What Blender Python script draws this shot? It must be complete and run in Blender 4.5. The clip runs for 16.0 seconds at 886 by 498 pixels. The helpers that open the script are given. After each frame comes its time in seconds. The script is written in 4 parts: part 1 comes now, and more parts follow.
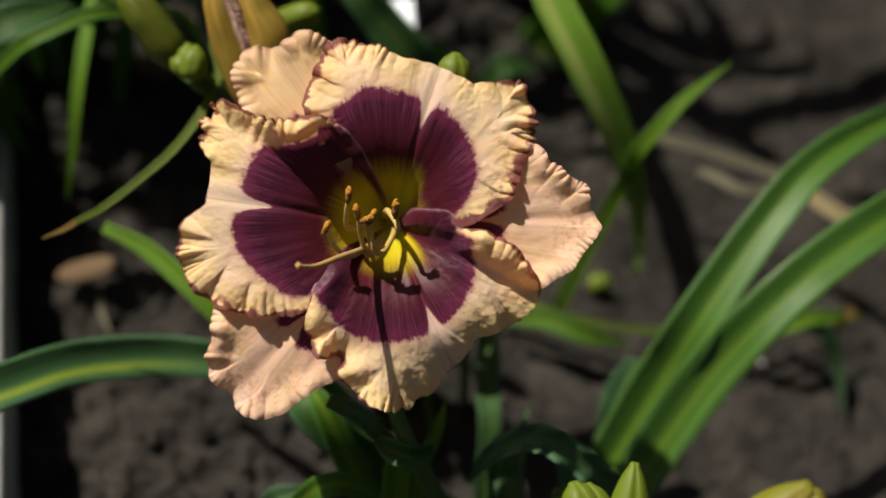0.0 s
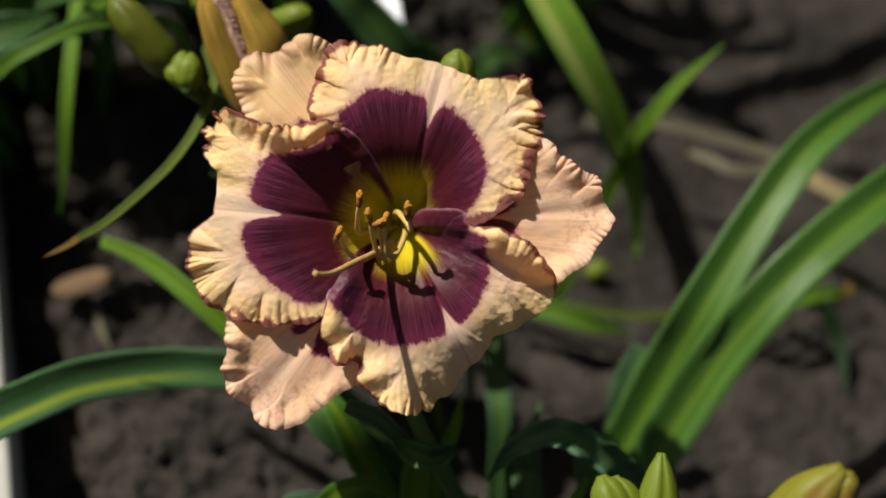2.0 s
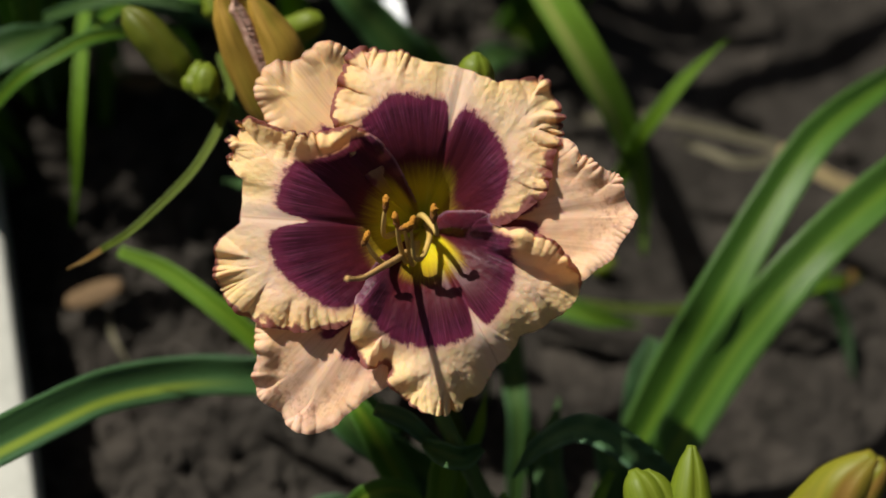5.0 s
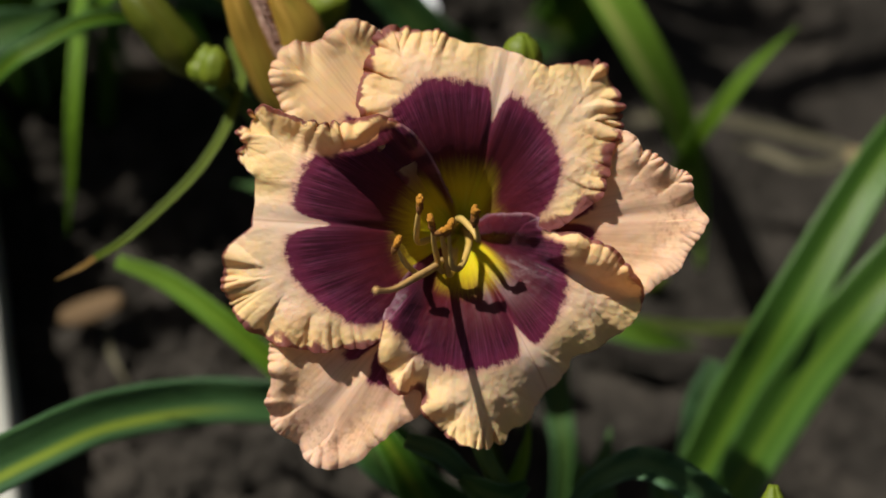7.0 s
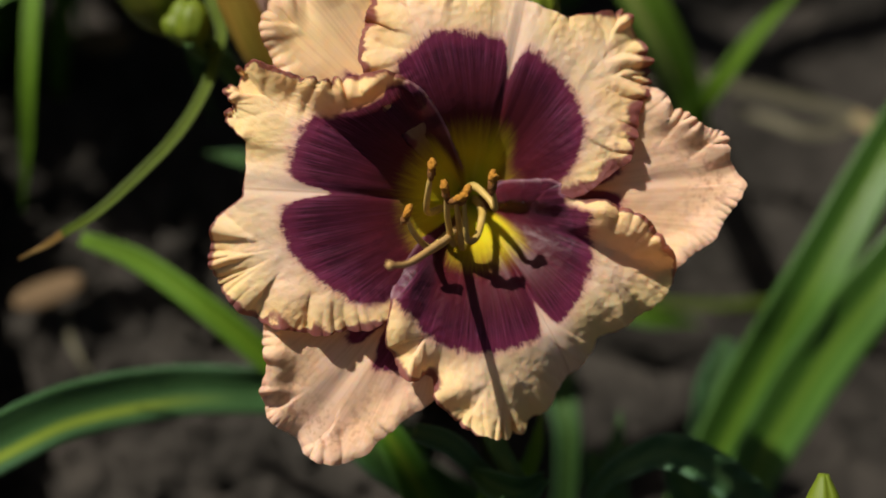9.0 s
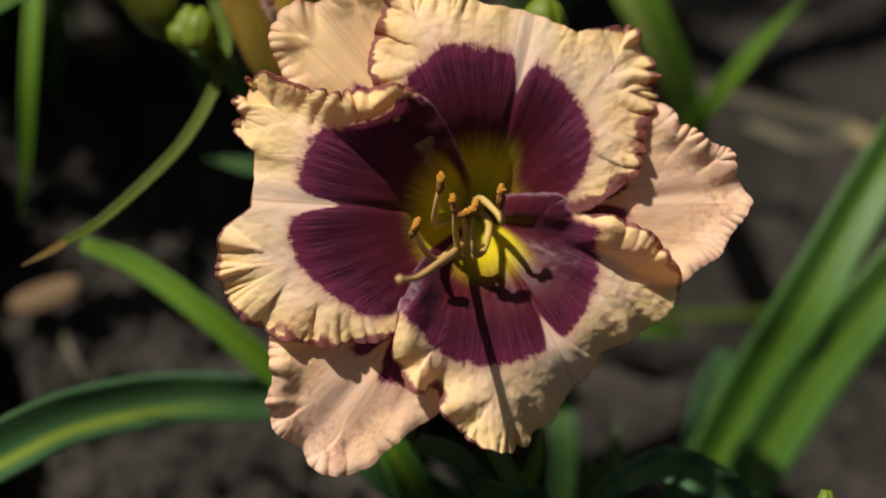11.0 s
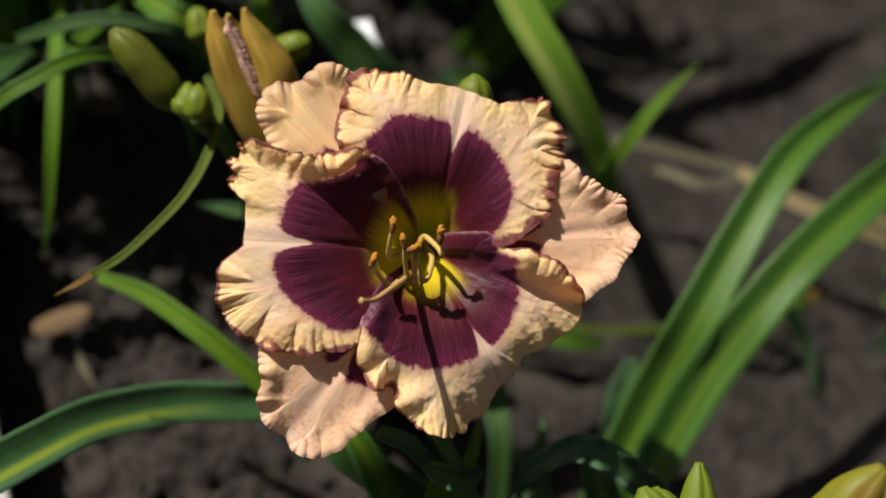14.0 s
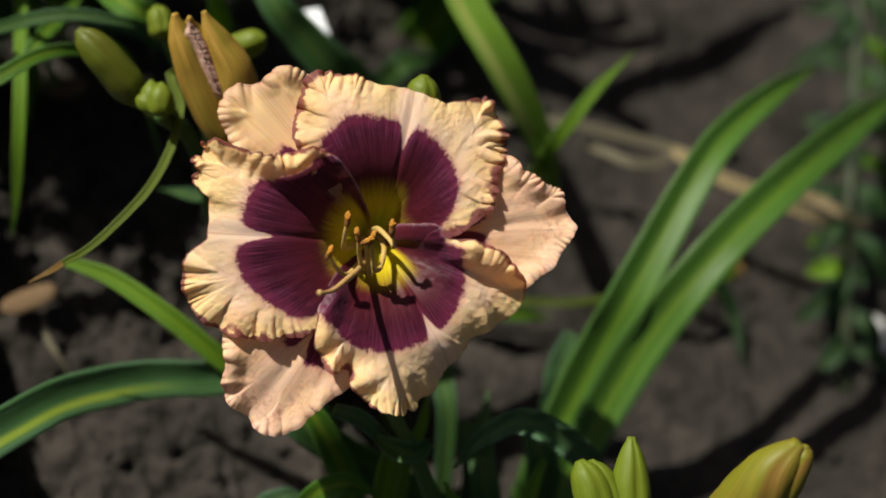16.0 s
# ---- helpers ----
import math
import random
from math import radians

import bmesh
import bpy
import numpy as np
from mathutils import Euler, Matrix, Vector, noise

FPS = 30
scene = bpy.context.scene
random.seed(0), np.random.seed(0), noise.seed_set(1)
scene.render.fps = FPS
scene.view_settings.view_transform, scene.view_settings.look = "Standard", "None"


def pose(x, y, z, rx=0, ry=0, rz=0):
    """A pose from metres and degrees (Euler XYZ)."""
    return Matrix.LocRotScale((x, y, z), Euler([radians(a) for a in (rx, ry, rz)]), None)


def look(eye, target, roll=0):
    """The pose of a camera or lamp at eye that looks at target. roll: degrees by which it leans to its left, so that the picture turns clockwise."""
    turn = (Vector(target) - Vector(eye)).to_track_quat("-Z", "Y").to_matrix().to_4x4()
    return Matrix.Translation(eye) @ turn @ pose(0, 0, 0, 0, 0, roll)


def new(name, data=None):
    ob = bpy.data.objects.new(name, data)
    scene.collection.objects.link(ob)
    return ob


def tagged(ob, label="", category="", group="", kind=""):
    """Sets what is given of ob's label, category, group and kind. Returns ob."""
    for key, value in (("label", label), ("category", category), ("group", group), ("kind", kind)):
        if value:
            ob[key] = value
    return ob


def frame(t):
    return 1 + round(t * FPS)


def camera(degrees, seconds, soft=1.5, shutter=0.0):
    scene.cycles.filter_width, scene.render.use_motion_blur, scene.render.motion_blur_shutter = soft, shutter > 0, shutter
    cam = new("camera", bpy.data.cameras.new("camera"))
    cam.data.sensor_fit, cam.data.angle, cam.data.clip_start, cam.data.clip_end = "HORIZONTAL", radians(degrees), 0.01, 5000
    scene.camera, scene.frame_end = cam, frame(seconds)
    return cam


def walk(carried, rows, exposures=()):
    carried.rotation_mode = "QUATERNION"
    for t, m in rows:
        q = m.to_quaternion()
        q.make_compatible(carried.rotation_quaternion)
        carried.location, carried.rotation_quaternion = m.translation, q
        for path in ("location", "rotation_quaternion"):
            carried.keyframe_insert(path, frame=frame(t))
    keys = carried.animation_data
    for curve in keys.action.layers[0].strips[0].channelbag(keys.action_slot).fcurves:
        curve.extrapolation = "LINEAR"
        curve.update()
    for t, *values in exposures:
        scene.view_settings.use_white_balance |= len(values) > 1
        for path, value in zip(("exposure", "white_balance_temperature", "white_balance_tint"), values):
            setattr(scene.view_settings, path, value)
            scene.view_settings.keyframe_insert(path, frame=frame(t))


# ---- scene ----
# Camera: hand-held, looking down on the flower
cam = camera(32.0, 16.0, soft=1.7)
PATH = [
    (0, (0.1443, -0.3482, 0.6826), (0.0070, 0.0443, 0.1195), 10.53),
    (0.5, (0.1404, -0.3476, 0.6835), (0.0012, 0.0423, 0.1191), 9.90),
    (1, (0.1342, -0.3496, 0.6820), (0.0071, 0.0419, 0.1159), 10.35),
    (1.5, (0.1275, -0.3490, 0.6825), (0.0068, 0.0449, 0.1166), 9.66),
    (2, (0.1183, -0.3515, 0.6801), (0.0038, 0.0450, 0.1148), 10.25),
    (2.5, (0.1043, -0.3554, 0.6786), (-0.0017, 0.0435, 0.1133), 10.87),
    (3, (0.0968, -0.3608, 0.6835), (0.0016, 0.0388, 0.1167), 11.69),
    (3.5, (0.0988, -0.3835, 0.7098), (0.0070, 0.0188, 0.1444), 11.62),
    (4, (0.1016, -0.3870, 0.7129), (0.0072, 0.0155, 0.1480), 11.08),
    (6.5, (0.0780, -0.3207, 0.6190), (-0.0238, 0.0810, 0.0549), 10.00),
    (7, (0.0762, -0.3237, 0.6151), (-0.0314, 0.0823, 0.0550), 9.76),
    (7.5, (0.0719, -0.3249, 0.6140), (-0.0303, 0.0822, 0.0538), 10.11),
    (8, (0.0618, -0.3284, 0.6063), (-0.0306, 0.0819, 0.0467), 11.28),
    (8.5, (0.0501, -0.3115, 0.5834), (-0.0345, 0.0950, 0.0198), 11.57),
    (9, (0.0432, -0.3065, 0.5672), (-0.0297, 0.1065, 0.0067), 13.06),
    (11.5, (0.0308, -0.3066, 0.5723), (-0.0292, 0.1089, 0.0122), 15.20),
    (12, (0.0320, -0.3159, 0.5917), (-0.0257, 0.0985, 0.0305), 15.29),
    (12.5, (0.0479, -0.3355, 0.6256), (-0.0178, 0.0797, 0.0658), 14.37),
    (13, (0.0469, -0.3652, 0.6621), (-0.0080, 0.0569, 0.1064), 15.52),
    (13.5, (0.0489, -0.3767, 0.6751), (-0.0019, 0.0526, 0.1245), 16.14),
    (14, (0.0463, -0.3837, 0.6748), (-0.0033, 0.0472, 0.1254), 15.74),
    (14.5, (0.0355, -0.3865, 0.6894), (-0.0113, 0.0380, 0.1347), 16.52),
    (15, (0.0408, -0.3926, 0.7041), (0.0007, 0.0332, 0.1499), 16.56),
    (15.5, (0.0413, -0.3976, 0.7112), (0.0123, 0.0180, 0.1486), 17.83),
    (16, (0.0363, -0.3958, 0.7239), (0.0224, 0.0223, 0.1626), 19.21),
]
walk(cam, [(t, look(eye, target, roll)) for t, eye, target, roll in PATH],
     exposures=[(0, 0.08), (3.5, 0.15), (4.3, 0.11), (6.3, -0.03), (11.5, -0.04), (13.0, 0.06), (14.0, 0.1), (16.0, 0.1)])

# ---- world, sun, exposure ----
SUN_WAY = Vector((0.79, -0.09, -1.0)).normalized()
world = bpy.data.worlds.new("world")
world.use_nodes = True
scene.world = world
wn = world.node_tree
sky = wn.nodes.new("ShaderNodeTexSky")
sky.sky_type = "NISHITA"
sky.sun_disc = False
sky.dust_density, sky.ozone_density = 5.0, 0.3
sky.sun_elevation = math.asin(-SUN_WAY.z)
sky.sun_rotation = math.atan2(-SUN_WAY.x, -SUN_WAY.y)
wn.links.new(sky.outputs["Color"], wn.nodes["Background"].inputs["Color"])
wn.nodes["Background"].inputs["Strength"].default_value = 0.031
sun_data = bpy.data.lights.new("sun", "SUN")
sun_data.energy, sun_data.angle, sun_data.color = 5.5, radians(0.55), (1.0, 0.95, 0.85)
sun = new("sun", sun_data)
sun.rotation_euler = SUN_WAY.to_track_quat("-Z", "Y").to_euler()
sun.location = (-1.5, 0.2, 2.2)

# ---- materials ----
class Mat:
    """A node material with short helpers."""

    def __init__(self, name, rough=0.5, spec=0.3):
        self.m = bpy.data.materials.new(name)
        self.m.use_nodes = True
        self.n, self.l = self.m.node_tree.nodes, self.m.node_tree.links
        self.b = self.n["Principled BSDF"]
        self.b.inputs["Roughness"].default_value = rough
        self.b.inputs["Specular IOR Level"].default_value = spec

    def node(self, kind, **sets):
        nd = self.n.new(kind)
        for k, v in sets.items():
            if k == "op":
                nd.operation = v
            elif k == "blend":
                nd.blend_type = v
        return nd

    def put(self, sock, v):
        if isinstance(v, bpy.types.NodeSocket):
            self.l.new(v, sock)
        elif isinstance(v, (tuple, list)) and len(v) == 3 and sock.type == "RGBA":
            sock.default_value = (*v, 1)
        else:
            sock.default_value = v

    def math(self, op, a, b=0.0):
        nd = self.node("ShaderNodeMath", op=op)
        self.put(nd.inputs[0], a)
        self.put(nd.inputs[1], b)
        return nd.outputs[0]

    def mix(self, f, a, b, blend="MIX"):
        nd = self.n.new("ShaderNodeMix")
        nd.data_type, nd.blend_type = "RGBA", blend
        self.put(nd.inputs[0], f)
        self.put(nd.inputs[6], a)
        self.put(nd.inputs[7], b)
        return nd.outputs[2]

    def step(self, v, lo, hi, out0=0.0, out1=1.0):
        nd = self.n.new("ShaderNodeMapRange")
        nd.interpolation_type = "SMOOTHSTEP"
        self.put(nd.inputs[0], v)
        for k, x in zip((1, 2, 3, 4), (lo, hi, out0, out1)):
            nd.inputs[k].default_value = x
        return nd.outputs[0]

    def coords(self, which="Object", scale=(1, 1, 1)):
        tc = self.n.new("ShaderNodeTexCoord")
        return self.scaled(tc.outputs[which], scale)

    def uv(self, name, scale=(1, 1, 1)):
        nd = self.n.new("ShaderNodeUVMap")
        nd.uv_map = name
        return self.scaled(nd.outputs[0], scale)

    def scaled(self, sock, scale):
        mp = self.n.new("ShaderNodeMapping")
        mp.inputs["Scale"].default_value = scale
        self.l.new(sock, mp.inputs["Vector"])
        return mp.outputs[0]

    def xy(self, vec):
        sp = self.n.new("ShaderNodeSeparateXYZ")
        self.l.new(vec, sp.inputs[0])
        return sp.outputs[0], sp.outputs[1]

    def noise(self, vec, scale, detail=4.0, rough=0.55, warp=0.0):
        nd = self.n.new("ShaderNodeTexNoise")
        self.l.new(vec, nd.inputs["Vector"])
        for k, v in (("Scale", scale), ("Detail", detail), ("Roughness", rough), ("Distortion", warp)):
            nd.inputs[k].default_value = v
        return nd.outputs["Fac"]

    def voronoi(self, vec, scale, feature="F1"):
        nd = self.n.new("ShaderNodeTexVoronoi")
        nd.feature = feature
        self.l.new(vec, nd.inputs["Vector"])
        nd.inputs["Scale"].default_value = scale
        return nd.outputs["Distance"]

    def bump(self, height, strength, dist=0.001, under=None):
        nd = self.n.new("ShaderNodeBump")
        nd.inputs["Strength"].default_value = strength
        nd.inputs["Distance"].default_value = dist
        self.l.new(height, nd.inputs["Height"])
        if under is not None:
            self.l.new(under, nd.inputs["Normal"])
        self.l.new(nd.outputs[0], self.b.inputs["Normal"])
        return nd.outputs[0]

    def colour(self, v):
        self.put(self.b.inputs["Base Color"], v)

    def translucent(self, colour, share):
        tr = self.n.new("ShaderNodeBsdfTranslucent")
        self.put(tr.inputs["Color"], colour)
        mx = self.n.new("ShaderNodeMixShader")
        mx.inputs[0].default_value = share
        self.l.new(self.b.outputs[0], mx.inputs[1])
        self.l.new(tr.outputs[0], mx.inputs[2])
        self.l.new(mx.outputs[0], self.n["Material Output"].inputs["Surface"])


def petal_material(name, cream, pink, eye, picotee=0.9, bruise=1.0):
    """Cream flesh, dark eye zone, green throat, thin dark picotee edge.
    Map "fan": x angle in half turns, y radius in dm. Map "zone": x way inside the eye in cm, y way from the edge in cm."""
    m = Mat(name, 0.42, 0.42)
    fan = m.uv("fan")
    ang, rad = m.xy(fan)
    inside, edge = m.xy(m.uv("zone"))
    streak = m.noise(m.uv("fan", (95, 11, 1)), 1.0, 4, 0.65)
    fine = m.noise(m.uv("fan", (340, 22, 1)), 1.0, 3, 0.6)
    blotch = m.noise(m.coords("Object"), 55, 3)
    grain = m.noise(m.coords("Object"), 900, 3)
    base = m.mix(m.step(blotch, 0.35, 0.68), cream, pink)
    base = m.mix(m.math("MULTIPLY", m.step(fine, 0.45, 0.75), 0.05), base, (0.55, 0.27, 0.2))
    near_edge = m.step(edge, 0.1, 2.1, 1.0, 0.0)
    base = m.mix(m.math("MULTIPLY", near_edge, 0.6 if picotee > 0.6 else 0.12), base, (0.93, 0.66, 0.25))
    ribx, within = m.xy(m.uv("rib"))
    off = m.math("ABSOLUTE", ribx)
    base = m.mix(m.step(off, 0.15, 1.1, 0.6 if picotee > 0.6 else 0.15, 0.0), base, (0.88, 0.66, 0.56))
    veins = m.noise(m.uv("fan", (95, 0.7, 1)), 1.0, 2, 0.5)
    base = m.mix(m.step(veins, 0.5, 0.72, 0.0, 0.10 if picotee > 0.6 else 0.32), base, (0.62, 0.36, 0.24))
    base = m.mix(m.step(off, 0.01, 0.06, 0.4 if picotee > 0.6 else 0.08, 0.0), base, (0.50, 0.25, 0.17))
    if picotee < 0.6:
        base = m.mix(m.step(m.noise(m.uv("fan", (230, 1.0, 1)), 1.0, 2, 0.5), 0.5, 0.7, 0.0, 0.3), base, (0.60, 0.31, 0.20))
    if eye:
        jag = m.math("ADD", m.math("MULTIPLY", m.math("SUBTRACT", streak, 0.5), 0.34), m.math("MULTIPLY", m.math("SUBTRACT", fine, 0.5), 0.34))
        jag = m.math("ADD", jag, m.math("MULTIPLY", m.math("SUBTRACT", m.noise(m.coords("Object"), 330, 4, 0.65), 0.5), 0.55))
        reach = m.math("ADD", inside, jag)
        f = m.step(reach, -0.10, 0.13)
        blush = m.math("MULTIPLY", m.step(reach, -0.30, 0.02, 0.0, 0.45), m.step(within, -0.3, 0.1))
        soft = m.math("MULTIPLY", m.math("SUBTRACT", m.noise(m.coords("Object"), 160, 3), 0.5), 0.5)
        f = m.math("MULTIPLY", f, m.step(m.math("ADD", within, soft), -0.1, 0.16))
        dark = m.mix(m.step(fine, 0.3, 0.75), (0.044, 0.004, 0.013), (0.16, 0.018, 0.058))
        dark = m.mix(m.step(m.noise(m.uv("fan", (170, 2.5, 1)), 1.0, 3, 0.6), 0.42, 0.66, 0.0, 0.75), dark, (0.25, 0.050, 0.130))
        dark = m.mix(m.step(m.noise(m.coords("Object"), 75, 3), 0.4, 0.7, 0.0, 0.5), dark, (0.04, 0.004, 0.015))
        dark = m.mix(m.step(m.noise(m.uv("fan", (210, 2.5, 1)), 1.0, 3, 0.6), 0.47, 0.64, 0.0, 0.7), dark, (0.030, 0.003, 0.009))
        dark = m.mix(m.step(off, 0.02, 0.14, 0.6, 0.0), dark, (0.2, 0.05, 0.09))
        # violet-red rim of the eye, nearly black wine further in
        dark = m.mix(m.step(reach, 0.15, 0.75, 0.6, 0.0), dark, (0.19, 0.021, 0.068))
        dark = m.mix(m.step(reach, 0.4, 1.6, 0.0, 0.6), dark, (0.045, 0.003, 0.012))
        base = m.mix(blush, base, (0.62, 0.25, 0.25))
        base = m.mix(f, base, dark)
        m.put(m.b.inputs["Specular IOR Level"], m.math("MULTIPLY", m.step(f, 0.0, 1.0, 0.18, 0.26), m.step(rad, 0.15, 0.35, 0.3, 1.0)))
        m.put(m.b.inputs["Sheen Weight"], m.math("MULTIPLY", f, 0.14))
        m.b.inputs["Sheen Tint"].default_value = (0.75, 0.6, 0.9, 1)
        m.put(m.b.inputs["Roughness"], m.step(f, 0.0, 1.0, 0.58, 0.44))
        # reddish then yellow-green towards the throat
        rj = m.math("ADD", rad, m.math("MULTIPLY", m.math("SUBTRACT", streak, 0.5), 0.09))
        base = m.mix(m.step(rj, 0.22, 0.50, 0.85, 0.0), base, (0.115, 0.008, 0.010))
        base = m.mix(m.step(rj, 0.15, 0.29, 1.0, 0.0), base, (0.74, 0.58, 0.012))
        base = m.mix(m.step(rj, 0.06, 0.17, 1.0, 0.0), base, (0.62, 0.62, 0.018))
    if eye:
        ribs = m.math("MULTIPLY", m.step(m.noise(m.uv("fan", (42, 0.5, 1)), 1.0, 2), 0.5, 0.62), m.step(rad, 0.05, 0.22, 1.0, 0.0))
        base = m.mix(m.math("MULTIPLY", ribs, 0.7), base, (0.78, 0.70, 0.10))
    patchy = m.noise(m.coords("Object"), 130, 3)
    line, along = m.xy(m.uv("rim"))
    ej = m.math("DIVIDE", edge, m.math("MULTIPLY", line, m.step(patchy, 0.3, 0.7, 0.25, 1.9)))
    rim = m.step(ej, 0.65, 1.35, 1.0, 0.0)
    base = m.mix(m.math("MULTIPLY", rim, picotee), base, (0.15, 0.016, 0.045) if picotee > 0.6 else (0.38, 0.13, 0.13))
    if picotee < 0.6:
        # bruised, puckered tip
        tip = m.math("MULTIPLY", m.step(off, 0.4, 1.7, 1.0, 0.0), m.math("MULTIPLY", m.step(edge, 0.15, 0.5), m.step(edge, 0.8, 2.0, 1.0, 0.0)))
        speck = m.step(m.noise(m.coords("Object"), 420, 3, 0.6), 0.46, 0.64, 0.08, 0.6)
        base = m.mix(m.math("MULTIPLY", tip, m.math("MULTIPLY", speck, bruise)), base, (0.40, 0.17, 0.12))
        base = m.mix(m.step(edge, 0.25, 0.6, 0.35, 0.0), base, (0.93, 0.64, 0.46))
    if eye:
        pale = m.math("MULTIPLY", m.step(edge, 0.02, 0.12, 1.0, 0.0), m.step(m.math("MINIMUM", inside, within), -0.1, 0.1))
        base = m.mix(m.math("MULTIPLY", pale, 0.45), base, (0.42, 0.25, 0.29))
    m.colour(base)
    rib = m.math("ADD", m.math("MULTIPLY", streak, 0.8), m.math("MULTIPLY", fine, 0.5))
    rib = m.math("MULTIPLY", rib, m.step(rad, 0.12, 0.5))
    nb = m.bump(rib, 0.14, 0.0006)
    pebble = m.math("ADD", m.noise(m.coords("Object"), 260, 4, 0.6), m.math("MULTIPLY", grain, 0.25))
    worms = m.voronoi(m.coords("Object", (1, 1, 0.3)), 420)
    pebble = m.math("ADD", pebble, m.math("MULTIPLY", worms, 0.5))
    pebble = m.math("MULTIPLY", pebble, m.math("MULTIPLY", m.step(edge, 0.6, 3.2, 1.0, 0.25), m.step(off, 0.3, 1.6, 0.25, 1.0)))
    m.bump(pebble, 0.36, 0.0011, nb)
    m.b.inputs["Subsurface Weight"].default_value = 0.32
    m.b.inputs["Subsurface Radius"].default_value = (1.0, 0.5, 0.22)
    m.b.inputs["Subsurface Scale"].default_value = 0.0009
    m.translucent(m.mix(m.step(f, 0.0, 1.0, 0.6, 0.02) if eye else 0.6, base, (1.0, 0.45, 0.14)), 0.29)
    return m.m


def leaf_material(name, dark, light, rib, share=0.3, rough=0.52, rib_at=0.0, gloss=0.22, rib_wide=0.42, rib_from=None):
    """Long blade with parallel veins. Map "blade": x across -1..1, y along in dm."""
    m = Mat(name, rough, gloss)
    x, y = m.xy(m.uv("blade"))
    veins = m.noise(m.uv("blade", (8, 0.4, 1)), 1.0, 3, 0.6)
    fine = m.noise(m.uv("blade", (60, 1.2, 1)), 1.0, 2)
    patch = m.noise(m.coords("Object"), 28, 3)
    c = m.mix(m.step(veins, 0.3, 0.7), dark, light)
    c = m.mix(m.step(patch, 0.4, 0.75, 0.0, 0.45), c, tuple(v * 0.55 for v in light))
    stripe = m.step(m.math("ABSOLUTE", m.math("SUBTRACT", x, rib_at)), 0.05, rib_wide, 0.6, 0.0)
    if rib_from is not None:
        stripe = m.math("MULTIPLY", stripe, m.step(y, rib_from, rib_from + 0.6))
    c = m.mix(stripe, c, rib)
    c = m.mix(m.step(m.math("ABSOLUTE", m.math("ADD", x, m.math("MULTIPLY", m.math("SUBTRACT", patch, 0.5), 0.06))), 0.0, 0.06, 0.4, 0.0), c, tuple(v * 0.6 for v in dark))
    # Pale sheen along both margins, painted into the colour.
    margin_sheen = m.math("MULTIPLY", m.step(m.math("ABSOLUTE", x), 0.55, 1.0), m.step(m.noise(m.uv("blade", (5, 0.9, 1)), 1.0, 3), 0.35, 0.65))
    c = m.mix(m.math("MULTIPLY", margin_sheen, 0.5), c, (light[0] * 1.5 + 0.03, light[1] * 1.3 + 0.04, light[2] * 1.5 + 0.09))
    info = m.n.new("ShaderNodeObjectInfo")
    c = m.mix(m.math("MULTIPLY", info.outputs["Random"], 0.18), c, tuple(v * 0.7 for v in dark))
    m.colour(c)
    nb = m.bump(m.math("ADD", veins, m.math("MULTIPLY", fine, 0.5)), 0.5, 0.0007)
    m.bump(m.noise(m.coords("Object"), 420, 3), 0.12, 0.0006, nb)
    m.translucent(m.mix(0.4, c, (0.25, 0.42, 0.02)), share)
    return m.m


def bud_material(name, green, yellow, blush):
    """Waxy bud. Map "blade": x round 0..1, y along 0..1."""
    m = Mat(name, 0.5, 0.3)
    x, y = m.xy(m.uv("blade"))
    vein = m.noise(m.uv("blade", (70, 2.2, 1)), 1.0, 3)
    patch = m.noise(m.uv("blade", (3.5, 1.1, 1)), 1.0, 2)
    c = m.mix(m.step(vein, 0.2, 0.8), green, yellow)
    c = m.mix(m.step(patch, 0.4, 0.65, 0.0, 0.75), c, blush)
    m.colour(c)
    m.bump(m.math("ADD", vein, m.math("MULTIPLY", patch, 0.5)), 0.18, 0.001)
    m.translucent(c, 0.15)
    return m.m


def plain_material(name, a, b, rough=0.6, scale=300.0, bump=0.3, dist=0.001, spec=0.3):
    m = Mat(name, rough, spec)
    co = m.coords("Object")
    n1, n2 = m.noise(co, scale, 4), m.noise(co, scale * 0.12, 3)
    c = m.mix(m.step(n1, 0.3, 0.7), a, b)
    c = m.mix(m.step(n2, 0.35, 0.7, 0.0, 0.4), c, tuple(v * 0.65 for v in a))
    m.colour(c)
    m.bump(n1, bump, dist)
    return m.m


def soil_material():
    m = Mat("soil", 0.95, 0.12)
    co = m.coords("Object")
    big, mid, fine = m.noise(co, 9, 4), m.noise(co, 70, 6, 0.65), m.noise(co, 520, 5, 0.7)
    c = m.mix(m.step(mid, 0.3, 0.7), (0.0166, 0.0148, 0.0126), (0.0459, 0.0400, 0.0339))
    c = m.mix(m.step(big, 0.35, 0.7, 0.0, 0.6), c, (0.0540, 0.0475, 0.0409))
    crust = m.noise(co, 26, 4, 0.6, 0.6)
    c = m.mix(m.step(crust, 0.5, 0.66, 0.0, 0.55), c, (0.0810, 0.0695, 0.0583))
    c = m.mix(m.step(crust, 0.44, 0.30, 0.0, 0.5), c, (0.0180, 0.0158, 0.0139))
    crumbs = m.voronoi(co, 330)
    c = m.mix(m.step(fine, 0.55, 0.75, 0.0, 0.5), c, (0.0846, 0.0739, 0.0635))
    c = m.mix(m.step(crumbs, 0.05, 0.3, 0.4, 0.0), c, (0.0450, 0.0378, 0.0322))
    m.colour(c)
    nb = m.bump(mid, 0.9, 0.006)
    m.bump(m.math("ADD", fine, m.math("MULTIPLY", crumbs, 0.8)), 0.8, 0.002, nb)
    return m.m


